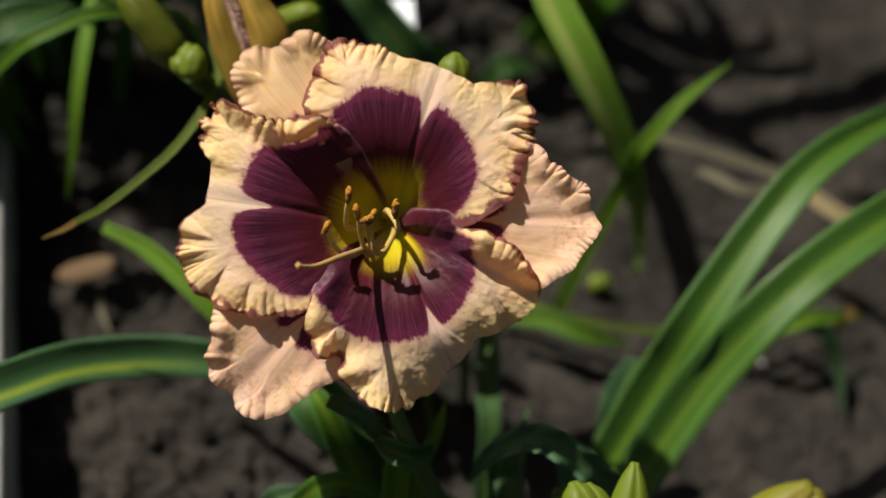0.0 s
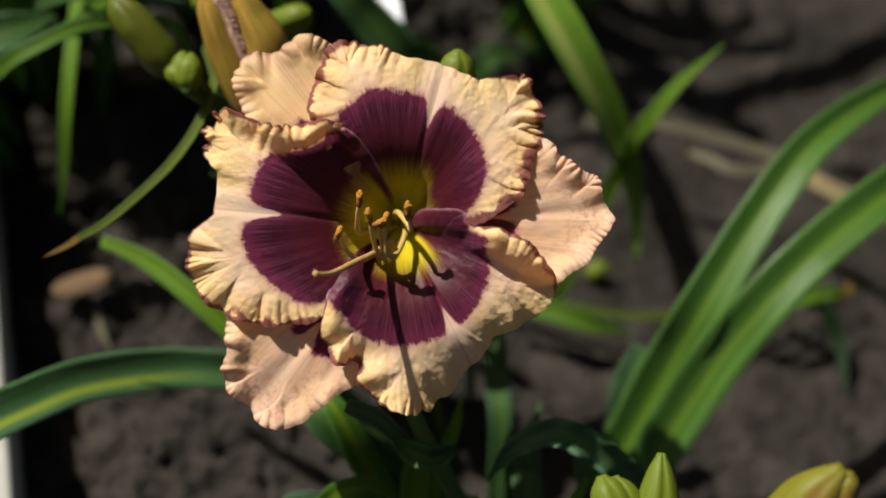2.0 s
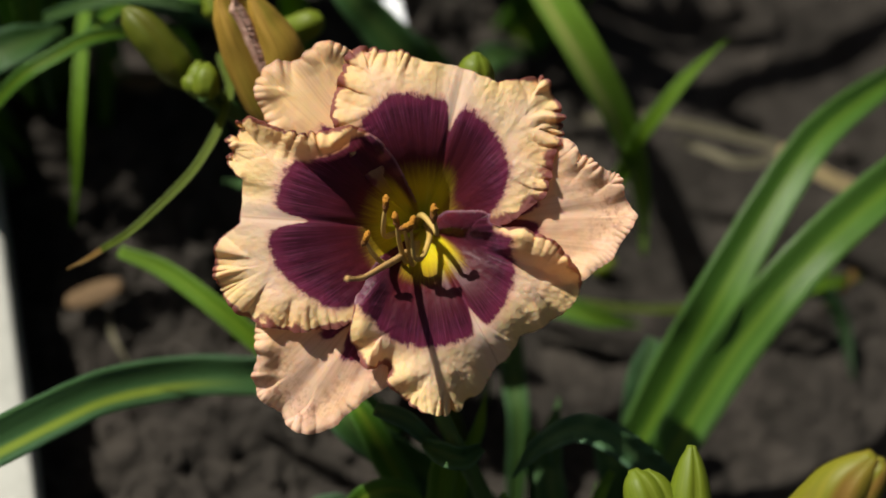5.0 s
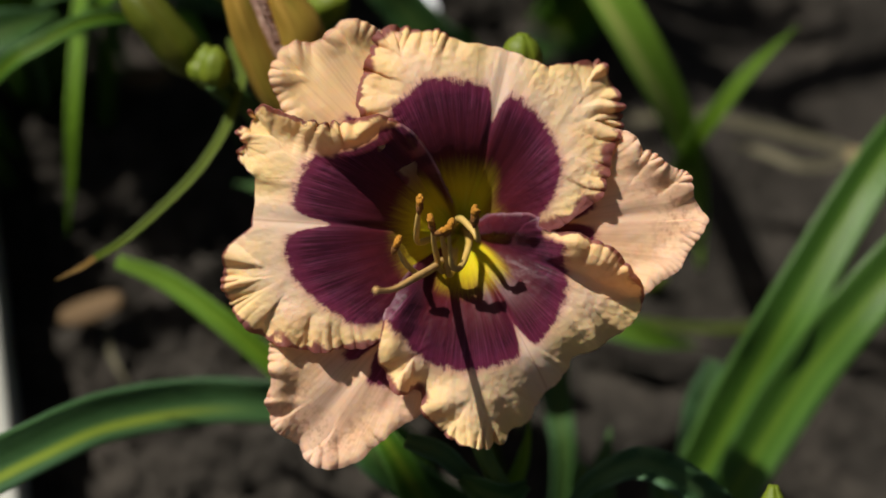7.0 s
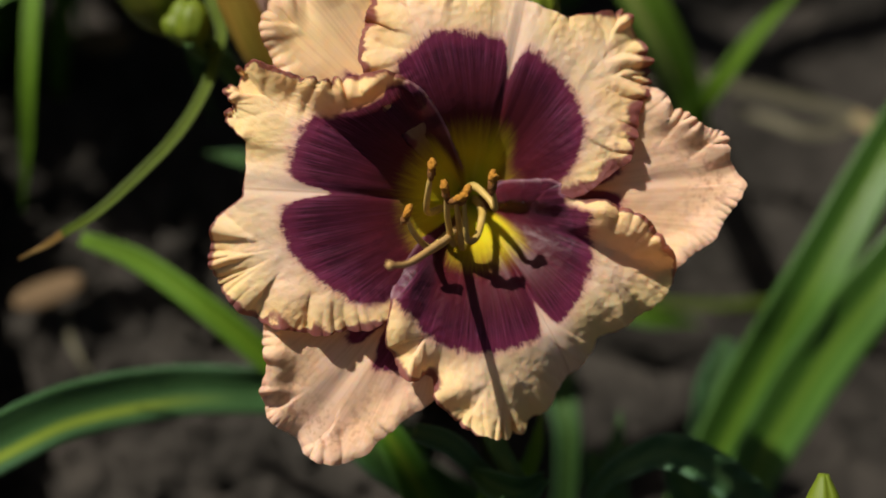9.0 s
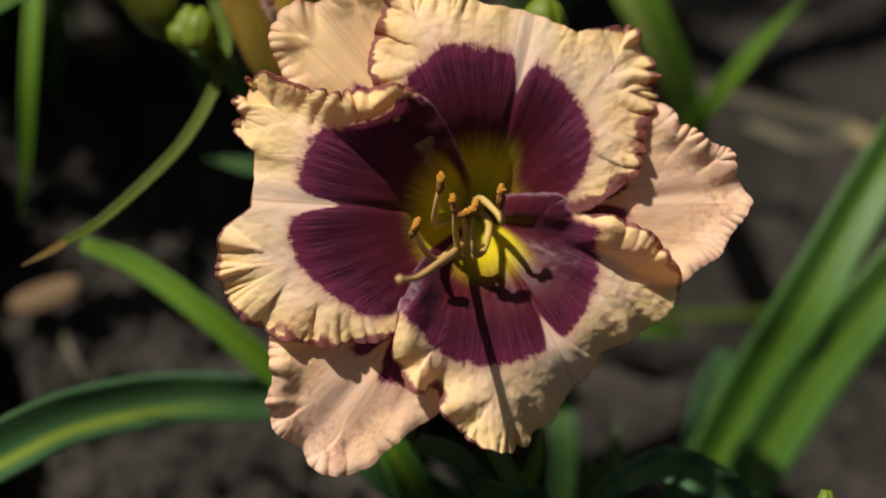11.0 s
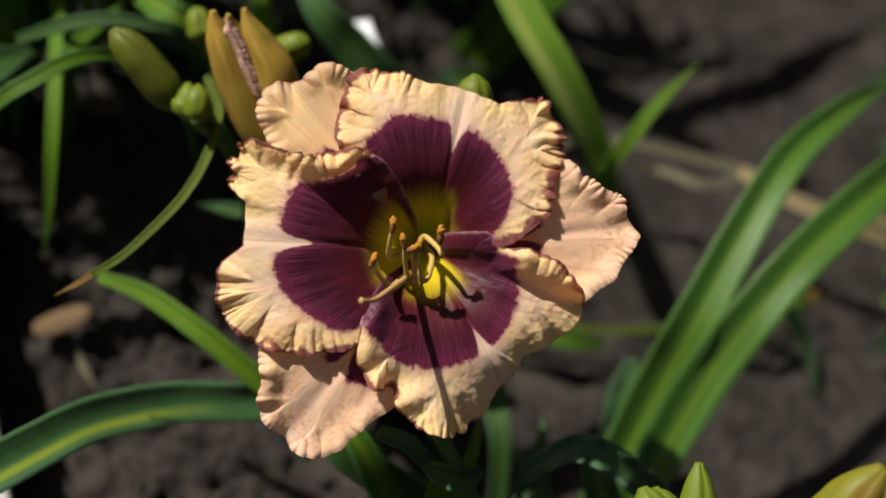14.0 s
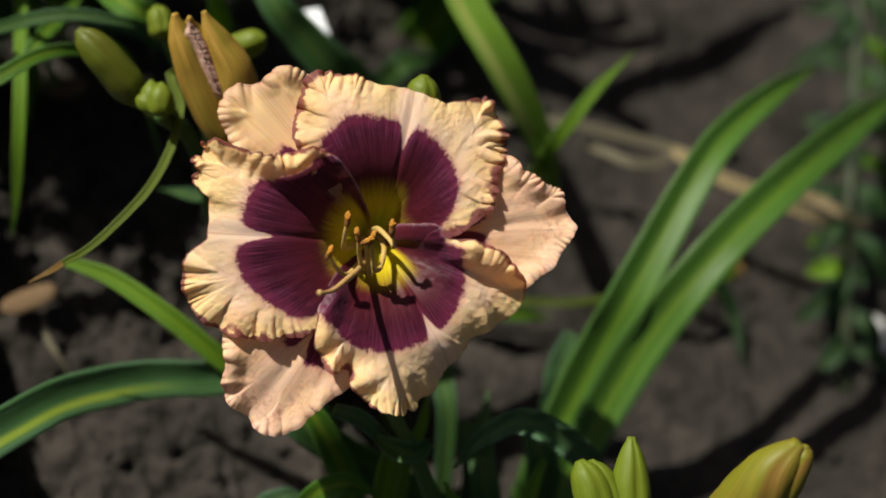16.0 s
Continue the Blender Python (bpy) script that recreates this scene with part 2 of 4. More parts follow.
PETAL = petal_material("petal", (0.88, 0.63, 0.39), (0.90, 0.64, 0.49), True)
SEPAL = petal_material("sepal", (0.92, 0.605, 0.38), (0.92, 0.605, 0.44), True, 0.45)
SEPAL_TOP = petal_material("sepal_warm", (0.91, 0.62, 0.29), (0.91, 0.61, 0.35), True, 0.5, 0.0)
LEAF = leaf_material("leaf_green", (0.032, 0.105, 0.008), (0.095, 0.22, 0.013), (0.21, 0.30, 0.022))
LEAF_OLIVE = leaf_material("leaf_olive", (0.070, 0.115, 0.008), (0.130, 0.185, 0.013), (0.15, 0.20, 0.018))
LEAF_DARK = leaf_material("leaf_dark_green", (0.026, 0.075, 0.018), (0.055, 0.13, 0.028), (0.10, 0.17, 0.04), 0.22)
# Darkened copy of the leaf green: shade is put into the colour.
LEAF_SHADY = leaf_material("leaf_shaded_green", (0.012, 0.034, 0.010), (0.028, 0.065, 0.016), (0.04, 0.08, 0.02), 0.15)
LEAF_PALE = leaf_material("leaf_yellow_green", (0.085, 0.20, 0.010), (0.16, 0.31, 0.018), (0.22, 0.36, 0.025), 0.35)
LEAF_BLUE = leaf_material("leaf_blue_green", (0.035, 0.09, 0.032), (0.075, 0.16, 0.06), (0.10, 0.18, 0.06), 0.12, 0.55)
LEAF_BROWN = leaf_material("leaf_dry_tip", (0.16, 0.11, 0.02), (0.30, 0.17, 0.045), (0.34, 0.2, 0.06), 0.2)
LEAF_FAN = leaf_material("leaf_fan_green", (0.04, 0.125, 0.012), (0.115, 0.25, 0.03), (0.18, 0.30, 0.025), 0.3, 0.4, 0.1, 0.5, 0.3)
LEAF_ARCH = leaf_material("leaf_arch_yellow_green", (0.13, 0.29, 0.02), (0.25, 0.42, 0.05), (0.62, 0.63, 0.20), 0.32, 0.45, 0.38, 0.4, 0.5)
LEAF_STRIPE = leaf_material("leaf_dark_yellow_stripe", (0.042, 0.115, 0.036), (0.09, 0.205, 0.065), (0.42, 0.52, 0.04), 0.28, 0.45, -0.42, 0.4, 0.3, 6.1)
STRAW = leaf_material("dry_straw", (0.10, 0.09, 0.055), (0.18, 0.165, 0.10), (0.14, 0.13, 0.075), 0.1, 0.7)
STRAW_PALE = leaf_material("pale_straw", (0.26, 0.20, 0.09), (0.42, 0.34, 0.18), (0.36, 0.29, 0.14), 0.1, 0.7)
BUD = bud_material("bud_green", (0.105, 0.155, 0.010), (0.16, 0.21, 0.013), (0.14, 0.175, 0.012))
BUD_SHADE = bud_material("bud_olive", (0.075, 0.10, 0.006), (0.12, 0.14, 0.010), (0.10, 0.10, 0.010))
BUD_RIPE = bud_material("bud_ripe", (0.13, 0.155, 0.010), (0.24, 0.21, 0.016), (0.235, 0.115, 0.030))
SPENT = bud_material("spent_petal", (0.23, 0.13, 0.014), (0.54, 0.34, 0.065), (0.21, 0.18, 0.02))
SPENT_SEAM = plain_material("spent_seam", (0.42, 0.22, 0.17), (0.70, 0.48, 0.37), 0.6, 500)
FILAMENT = plain_material("filament", (0.52, 0.34, 0.08), (0.62, 0.44, 0.15), 0.45, 200, 0.1)
PISTIL = plain_material("pistil", (0.46, 0.27, 0.09), (0.56, 0.36, 0.15), 0.45, 200, 0.1)
ANTHER = plain_material("anther", (0.16, 0.065, 0.02), (0.30, 0.13, 0.03), 0.8, 900, 0.6)
POLLEN = plain_material("pollen", (0.42, 0.17, 0.015), (0.62, 0.29, 0.04), 0.9, 1500, 0.8)
STEM = leaf_material("stem_green", (0.04, 0.10, 0.02), (0.09, 0.17, 0.04), (0.09, 0.17, 0.04), 0.1, 0.5)
STEM_DARK = plain_material("stem_dark", (0.02, 0.03, 0.015), (0.04, 0.055, 0.02), 0.6, 250)
SOIL = soil_material()
CLOD = SOIL
KERB = plain_material("kerb_concrete", (0.47, 0.475, 0.43), (0.52, 0.525, 0.475), 0.85, 160, 0.2)
CHIP = plain_material("wood_chip", (0.115, 0.072, 0.035), (0.165, 0.105, 0.052), 0.8, 350, 0.5)
PEBBLE = plain_material("pale_pebble", (0.5, 0.48, 0.44), (0.62, 0.6, 0.56), 0.7, 500)
TAG = plain_material("white_plastic", (0.82, 0.86, 0.90), (0.88, 0.90, 0.92), 0.4, 90, 0.05)
PETAL_FALLEN = plain_material("faded_white_petal", (0.6, 0.62, 0.6), (0.75, 0.76, 0.74), 0.6, 200)

# ---- building tools ----
def mesh_of(name, verts, faces, material, maps=None, smooth=True):
    """A mesh from computed vertices; maps: name -> one (x, y) per vertex."""
    me = bpy.data.meshes.new(name)
    me.from_pydata([tuple(v) for v in verts], [], faces)
    for key, values in (maps or {}).items():
        layer = me.uv_layers.new(name=key)
        vi = np.empty(len(me.loops), dtype=np.int32)
        me.loops.foreach_get("vertex_index", vi)
        layer.data.foreach_set("uv", np.asarray(values, dtype=np.float32)[vi].ravel())
    me.materials.append(material)
    if smooth:
        me.polygons.foreach_set("use_smooth", [True] * len(me.polygons))
    me.update()
    return me


def part(name, me, parent=None, label="", thick=0.0, lip=False):
    ob = new(name, me)
    if parent is not None:
        ob.parent = parent
    if label:
        tagged(ob, label)
    if thick:
        sol = ob.modifiers.new("thickness", "SOLIDIFY")
        sol.thickness, sol.offset, sol.use_rim_only = thick, 0.0, lip
    return ob


def thing(name, label, category, group="", kind="", at=(0, 0, 0)):
    ob = new(name)
    ob.location = at
    ob.empty_display_size = 0.01
    return tagged(ob, label, category, group, kind)


def grid_faces(nu, nv, wrap=False):
    """Quads of a grid of nu rows of nv points."""
    out = []
    for i in range(nu - 1):
        for j in range(nv if wrap else nv - 1):
            k = (j + 1) % nv
            out.append((i * nv + j, i * nv + k, (i + 1) * nv + k, (i + 1) * nv + j))
    return out


def spline(pts, n):
    """Catmull-Rom through pts, n points."""
    p = [Vector(q) for q in pts]
    p = [p[0] * 2 - p[1], *p, p[-1] * 2 - p[-2]]
    out = []
    for i in range(n):
        s = i / (n - 1) * (len(p) - 3)
        k = min(int(s), len(p) - 4)
        t = s - k
        a, b, c, d = p[k:k + 4]
        out.append(0.5 * (2 * b + (c - a) * t + (2 * a - 5 * b + 4 * c - d) * t * t + (3 * b - a - 3 * c + d) * t ** 3))
    return out


def curve1(values, s):
    """Smooth value along a list, s in 0..1."""
    x = min(max(s, 0.0), 1.0) * (len(values) - 1)
    k = min(int(x), len(values) - 2)
    t = x - k
    v = [values[max(k - 1, 0)], values[k], values[k + 1], values[min(k + 2, len(values) - 1)]]
    return 0.5 * (2 * v[1] + (v[2] - v[0]) * t + (2 * v[0] - 5 * v[1] + 4 * v[2] - v[3]) * t * t + (3 * v[1] - v[0] - 3 * v[2] + v[3]) * t ** 3)


VIEW = Vector((0.12, -0.56, 0.82)).normalized()


def blade_mesh(name, pts, width, material, keel=0.22, profile=(0.75, 1.0, 1.0, 0.9, 0.65, 0.04), face=VIEW, twist=0.0, n=44, wave=0.0, freq=260, seed=0):
    """A strap leaf along pts: channelled, keeled, tapering. twist: degrees over its length."""
    path = spline(pts, n)
    verts, uv = [], []
    m = 9
    run = 0.0
    for i, p in enumerate(path):
        tan = (path[min(i + 1, n - 1)] - path[max(i - 1, 0)]).normalized()
        if i:
            run += (p - path[i - 1]).length
        s = i / (n - 1)
        side = tan.cross(Vector(face)).normalized()
        side = Matrix.Rotation(radians(twist * (s - 0.5)), 3, tan) @ side
        up = side.cross(tan).normalized()
        half = 0.5 * width * max(curve1(profile, s), 0.02)
        for j in range(m):
            x = -1 + 2 * j / (m - 1)
            lift = keel * half * (abs(x) ** 1.4) + wave * half * x * x * math.sin(run * freq + seed + 1.7 * x + 2 * noise.noise(Vector((run * 60, seed, 0))))
            half_j = half * (1 + 0.03 * noise.noise(Vector((run * 90, x * 2, seed))))
            verts.append(p + side * half_j * x + up * lift)
            uv.append((x, run * 10 + seed))
    return mesh_of(name, verts, grid_faces(n, m), material, {"blade": uv})


def tube_mesh(name, pts, radii, material, n=24, m=10, rough=0.0, lobes=0, groove=0.0, seed=0, squash=1.0):
    """A rounded stem, bud or lump along pts with the radii given along it; lobes and groove cut furrows."""
    path = spline(pts, n)
    verts, uv = [], []
    ref = Vector((0.31, 0.2, 0.93))
    for i, p in enumerate(path):
        tan = (path[min(i + 1, n - 1)] - path[max(i - 1, 0)]).normalized()
        a = tan.cross(ref).normalized()
        b = a.cross(tan)
        s = i / (n - 1)
        r = max(curve1(radii, s), 0.00005)
        for j in range(m):
            th = 2 * math.pi * j / m
            k = r
            if lobes:
                k *= 1 - groove * (0.5 + 0.5 * math.cos(lobes * th + 0.6 * s)) ** 14
            if rough:
                k *= 1 + rough * noise.noise(Vector((math.cos(th) * 2, math.sin(th) * 2, s * 6 + seed)))
            verts.append(p + a * math.cos(th) * k + b * math.sin(th) * k * squash)
            uv.append((j / m, s))
    faces = grid_faces(n, m, True)
    faces.append(tuple(range(m))[::-1])
    faces.append(tuple((n - 1) * m + j for j in range(m)))
    return mesh_of(name, verts, faces, material, {"blade": uv})

# ---- ground ----
def soil_height(x, y):
    """Dug soil: soft swells, lumps and cracks."""
    v = Vector((x, y, 0.0))
    h = 0.006 * noise.noise(v * 5) + 0.005 * noise.fractal(v * 17, 1.0, 2.0, 3)
    lumps = noise.noise(v * 34 + Vector((3, 7, 1)))
    h += 0.0075 * max(lumps, -0.25) * (0.5 + 0.5 * noise.noise(v * 4 + Vector((9, 0, 0))))
    h += 0.0022 * noise.fractal(v * 120, 1.0, 2.0, 3)
    crag = noise.voronoi(v * 24 + 0.6 * Vector((noise.noise(v * 40), noise.noise(v * 40 + Vector((7, 0, 0))), 0)))[0]
    h += 0.010 * min(crag[1] - crag[0], 0.35) * (0.5 - 0.5 * math.tanh((x + 0.02) * 14))
    near = math.exp(-((x - 0.02) ** 2 + (y - 0.1) ** 2) / 0.5)
    beside = (x + 0.189) * 0.796 + (y + 0.038) * 0.605  # way from the kerb
    # Added dip in the soil that widens the kerb's shadow.
    shade_dip = 0.026 * math.exp(-(max(beside, 0.0) / 0.030) ** 2)
    left = 1.0 + 0.65 * (1 - math.tanh((x + 0.03) * 20))
    return (h * left - 0.004) * (0.25 + 0.75 * near) - 0.026 - shade_dip


def ground_lines(lo, hi, step, far):
    fine = list(np.arange(lo, hi + step / 2, step))
    out, d = [], step
    while d < far:
        d *= 1.35
        out.append(d)
    return [lo - d for d in out[::-1]] + fine + [hi + d for d in out]


def ground_sheet():
    xs, ys = ground_lines(-0.42, 0.50, 0.0022, 60), ground_lines(-0.30, 0.75, 0.0022, 60)
    verts = [(x, y, soil_height(x, y)) for x in xs for y in ys]
    return mesh_of("ground", verts, [f[::-1] for f in grid_faces(len(xs), len(ys))], SOIL)


tagged(new("ground", ground_sheet()), "dark grey-brown dug garden soil, lumpy and dry", "soil", kind="structure")


def clod_mesh(name, size, seed, count=1, spread=None):
    """One lump, or many scattered lumps, of crumbly soil."""
    verts, faces = [], []
    rng = random.Random(seed)
    for _ in range(count):
        bm = bmesh.new()
        bmesh.ops.create_icosphere(bm, subdivisions=3 if size > 0.005 else 1, radius=1.0)
        r = size * rng.uniform(0.35, 1.0) ** 1.6
        off = spread(rng) if spread else (0, 0)
        flat = rng.uniform(0.5, 0.85)
        sd = rng.uniform(0, 99)
        z0 = soil_height(*off) + r * 0.25
        first = len(verts)
        bm.verts.ensure_lookup_table()
        for v in bm.verts:
            k = 1 + 0.55 * noise.noise(v.co * 1.5 + Vector((sd, 0, 0))) + 0.4 * noise.noise(v.co * 3.1 + Vector((sd, 5, 0)))
            verts.append((off[0] + v.co.x * r * k, off[1] + v.co.y * r * k, z0 + v.co.z * r * k * flat))
        faces += [tuple(first + v.index for v in f.verts) for f in bm.faces]
        bm.free()
    return mesh_of(name, verts, faces, CLOD)


def over_bed(rng):
    while True:
        x, y = rng.uniform(-0.30, 0.42), rng.uniform(-0.16, 0.6)
        if rng.random() < (0.95 if x < 0.0 else 0.06) and math.hypot(x + 0.182, y - 0.021) > 0.034:
            return x, y


tagged(new("soil_clods", clod_mesh("soil_clods", 0.010, 5, 200, over_bed)), "crumbly dark soil clods lying on the bed", "soil clods", kind="stuff")
tagged(new("soil_crumbs", clod_mesh("soil_crumbs", 0.0035, 8, 900, over_bed)), "small dry soil crumbs scattered over the bed", "soil crumbs", kind="stuff")


# kerb along the bed
def kerb():
    a, b = Vector((-0.1890, -0.0380, 0)), Vector((-0.1320, -0.1130, 0))
    way = (b - a).normalized()
    out = Vector((way.y, -way.x, 0))
    if out.x > 0:
        out = -out
    a, b = a - way * 1.6, b + way * 0.9
    n = 160
    prof = [(0.0, -0.09), (0.0, 0.006), (0.0012, 0.0088), (0.004, 0.010), (0.041, 0.010), (0.044, 0.0088), (0.045, 0.006), (0.045, -0.09)]
    verts = []
    for i in range(n):
        p = a.lerp(b, i / (n - 1))
        for d, z in prof:
            w = 0.0006 * noise.noise(Vector((p.x * 40, p.y * 40, d * 60)))
            verts.append(p + out * (d + w) + Vector((0, 0, z + w)))
    m = len(prof)
    faces = [f[::-1] for f in grid_faces(n, m)] + [tuple(range(m)), tuple((n - 1) * m + j for j in range(m))[::-1]]
    return mesh_of("kerb", verts, faces, KERB)


tagged(new("kerb", kerb()), "pale grey concrete edging board along the flower bed", "kerb", kind="structure")


def chip_thing(at, length, width, turn, label):
    """A curled flake of wood lying on the soil."""
    n, m = 20, 9
    verts = []
    for i in range(n):
        s = -1 + 2 * i / (n - 1)
        half = width / 2 * (1 - abs(s) ** 3.2) ** 0.6 + 0.0004
        for j in range(m):
            x = -1 + 2 * j / (m - 1)
            verts.append((s * length / 2, x * half, 0.0015 * (1 - x * x) + 0.001 * s * s + 0.0005 * noise.noise(Vector((s * 6, x * 3, length * 99)))))
    ob = part("wood_chip", mesh_of("wood_chip", verts, grid_faces(n, m), CHIP), None, "", 0.0022)
    ob.matrix_world = pose(at[0], at[1], soil_height(at[0], at[1]) + 0.011, 4, -5, turn)
    return tagged(ob, label, "wood chip", "wood chips")


chip_thing((-0.182, 0.021), 0.031, 0.012, 48, "pale tan flake of wood lying on the soil")
chip_thing((-0.226, 0.155), 0.026, 0.014, 20, "brown flake of wood in the shade on the soil")


def straw_thing(name, pts, width, label, material=None, category="straw"):
    pts = [(x, y, soil_height(x, y) + 0.003 + z) for x, y, z in pts]
    me = blade_mesh(name, pts, width, material or STRAW, 0.35, (0.5, 0.9, 1.0, 0.9, 0.6, 0.3), n=30, seed=len(pts) + width * 1000)
    return tagged(part(name, me, None, "", 0.0006), label, category, "dry straws")


straw_thing("dry_straw", [(-0.174, 0.021, 0.001), (-0.168, 0.012, 0.001), (-0.157, 0.003, 0.001), (-0.143, -0.004, 0.001)], 0.0030, "thin curved straw lying beside the wood chip")

# ---- the open daylily flower ----
# Local axes: x right, y up the face, z out of the face; lengths in units of 0.2268 mm
FACE = Matrix(((0.8795, -0.4337, 0.1962), (0.4634, 0.6862, -0.5607), (0.1085, 0.5841, 0.8044)))
UNIT = 0.0002268
flower = thing("daylily_flower", "open cream-peach daylily with a wine-purple eye and ruffled edges", "flower")
cam.data.dof.use_dof, cam.data.dof.focus_object, cam.data.dof.aperture_fstop = True, flower, 3.0
flower.matrix_world = Matrix.Translation((-0.0011, -0.0037, 0.1878)) @ FACE.to_4x4()


def on_face(x, y, w):
    """A place on the flower: x, y in units, w in mm out of the face."""
    k = UNIT * (1 - w / 620)
    return Vector((x * k, y * k, w * 0.001))


def swell(x):
    x = min(max(x, 0.0), 1.0)
    return x * x * (3 - 2 * x)


def along_angle(pairs, angles, blur=1.5):
    """Values given at some angles, joined and rounded off, at each of the angles."""
    at = np.arange(pairs[0][0] - 8, pairs[-1][0] + 8.1, 0.25)
    v = np.interp(at, [p[0] for p in pairs], [p[1] for p in pairs])
    k = np.exp(-(np.arange(-24, 25) * 0.25 / blur) ** 2)
    v = np.convolve(np.pad(v, 24, mode="edge"), k / k.sum(), mode="valid")
    return np.interp(angles, at, v)


def petal_mesh(name, material, outline, eye, rib, depth, frill, picotee, margin, folds=(), seed=0.0, pleat=26.0, deep=62.0, sway=2.0, curl=((0, 0.0), (1, 0.0)), rough=((0, 1.0), (1, 1.0)), flap=lambda a: 0.0, nr=84, na=520):
    """One tepal as a fan of rays from the throat; angles in degrees, lengths in units.
    outline: its edge; eye: radius of the dark zone; rib: angle of the midrib; depth(angle, radius_mm): height out of the face in mm;
    frill: strength of the pleats along the edge; picotee: width of the dark edge line; margin: width of the pale edge outside the eye; curl: height in mm of the broad ruffles;
    folds: (angle, spread, lift mm, band, share of the band that rises, least radius) where the edge stands up and rolls over."""
    lo, hi = outline[0][0], outline[-1][0]
    fine = np.linspace(lo, hi, 1600)
    rim_r = along_angle(outline, fine, 0.9)
    rim_r = rim_r + np.array([4.0 * noise.noise(Vector((q * 0.22, seed, 2.0))) for q in fine])
    rim = np.stack((rim_r * np.cos(np.radians(fine)), rim_r * np.sin(np.radians(fine))), axis=1)
    walked = np.concatenate(([0.0], np.cumsum(np.linalg.norm(np.diff(rim, axis=0), axis=1))))
    away = np.stack((np.gradient(rim[:, 1]), -np.gradient(rim[:, 0])), axis=1)
    wide = np.ones(41) / 41
    away = np.stack([np.convolve(np.pad(away[:, i], 20, mode="edge"), wide, mode="valid") for i in (0, 1)], axis=1)
    away /= np.maximum(np.linalg.norm(away, axis=1, keepdims=True), 1e-6)
    mixed = 0.65 * walked / walked[-1] + 0.35 * np.linspace(0, 1, len(fine))
    angles = np.interp(np.linspace(0, 1, na), mixed, fine)
    reach = np.interp(angles, fine, rim_r)
    eyes = along_angle(eye, angles, 2.0)
    frills, lines, margins = along_angle(frill, fine, 2.5), along_angle(picotee, fine, 2.0), along_angle(margin, fine, 3.0)
    roughs, curls = along_angle(rough, angles, 4.0), along_angle(curl, fine, 2.5)
    verts, fan, zone, ribs, edges = [], [], [], [], []
    q = 1 - (1 - np.linspace(0, 1, nr)) ** 1.5
    for ang, r1, e0, rg in zip(angles, reach, eyes, roughs):
        ca, sa = math.cos(radians(ang)), math.sin(radians(ang))
        rs = q * r1
        far = (rim[None, :, 0] - rs[:, None] * ca) ** 2 + (rim[None, :, 1] - rs[:, None] * sa) ** 2
        nearest = far.argmin(axis=1)
        groove = math.exp(-((ang - rib) / 2.4) ** 2)
        stripe = 0.22 * math.exp(-((ang - rib) / 2.6) ** 2)
        for i in range(nr):
            r, near = float(rs[i]), int(nearest[i])
            x, y = r * ca, r * sa
            gap, along, f = math.sqrt(far[i, near]), float(walked[near]), float(frills[near])
            flat = Vector((x, y, seed * 40))
            w = depth(ang, r * UNIT * 1000)
            out = 0.0
            if gap < 110:
                beat = along / pleat + 3.0 * noise.noise(Vector((along * 0.011, 0.2, seed))) + 0.3 * noise.noise(flat * 0.025)
                size = 0.85 + 1.0 * noise.noise(Vector((math.floor(beat) * 3.7, 1.5, seed)))
                hill = abs(math.sin(beat * math.pi)) ** 0.95 - 0.6
                o = max(0.0, 1 - gap / (deep * (0.55 + 0.5 * size)))
                tall = min(max(0.75 + 1.3 * noise.noise(Vector((along * 0.013, 3.3, seed))), 0.3), 1.5)
                w += f * tall * size * 3.2 * hill * o ** 1.15
                lobe = math.sin(along / 11.0 + 3.5 * noise.noise(Vector((along * 0.009, 6.6, seed))))
                wide_o = max(0.0, 1 - gap / 80)
                w += curls[near] * lobe * wide_o ** 1.4
                out += 1.6 * curls[near] * lobe * wide_o ** 2
                w += f * 0.55 * noise.noise(Vector((along * 0.12, gap * 0.03, seed))) * o
                w += f * sway * noise.noise(Vector((along * 0.012, 9.1, seed))) * max(0.0, 1 - gap / 100) ** 1.3
                out += f * (6.0 * tall * size * hill + 2.2 * noise.noise(Vector((along * 0.13, 5.5, seed)))) * max(0.0, 1 - gap / 34)
            w -= 1.3 * groove * min(1, r / 120) * (1 - 0.4 * r / r1)
            w += 0.07 * math.sin((ang - rib) * 0.9 + 3 * noise.noise(Vector((ang * 0.07, seed, 8.0)))) * swell((r - 60) / 160)
            w += 0.9 * noise.noise(Vector((r * 0.011, ang * 0.05, seed))) * min(1, r / 100)
            open_ = swell((r - e0 * 0.95) / 50) * (1 - 0.7 * groove)
            if open_ > 0:
                w += rg * open_ * (0.30 * noise.noise(flat * 0.045) + 0.24 * noise.noise(flat * 0.10) + 0.13 * noise.noise(flat * 0.19))
            for at, spread, lift, band, wall, inner in folds:
                if gap < band:
                    k = math.exp(-abs((ang - at) / spread) ** 4) * swell((r - inner) / 45)
                    g = gap / band
                    w += lift * k * (swell((1 - g) / wall) - 0.22 * max(0.0, 1 - g / 0.4) ** 1.6)
            verts.append(on_face(x + away[near, 0] * out, y + away[near, 1] * out, w))
            fan.append((ang / 180, (r + flap(ang)) * UNIT * 10))
            zone.append(((e0 * (1 - stripe) - r) * UNIT * 100, gap * UNIT * 100))
            ribs.append(((ang - rib) / 10 * min(1, r / 150), (gap - margins[near]) * UNIT * 100))
            edges.append((lines[near] * UNIT * 100, along * UNIT * 100))
    return mesh_of(name, verts, grid_faces(na, nr), material, {"fan": fan, "zone": zone, "rib": ribs, "rim": edges})


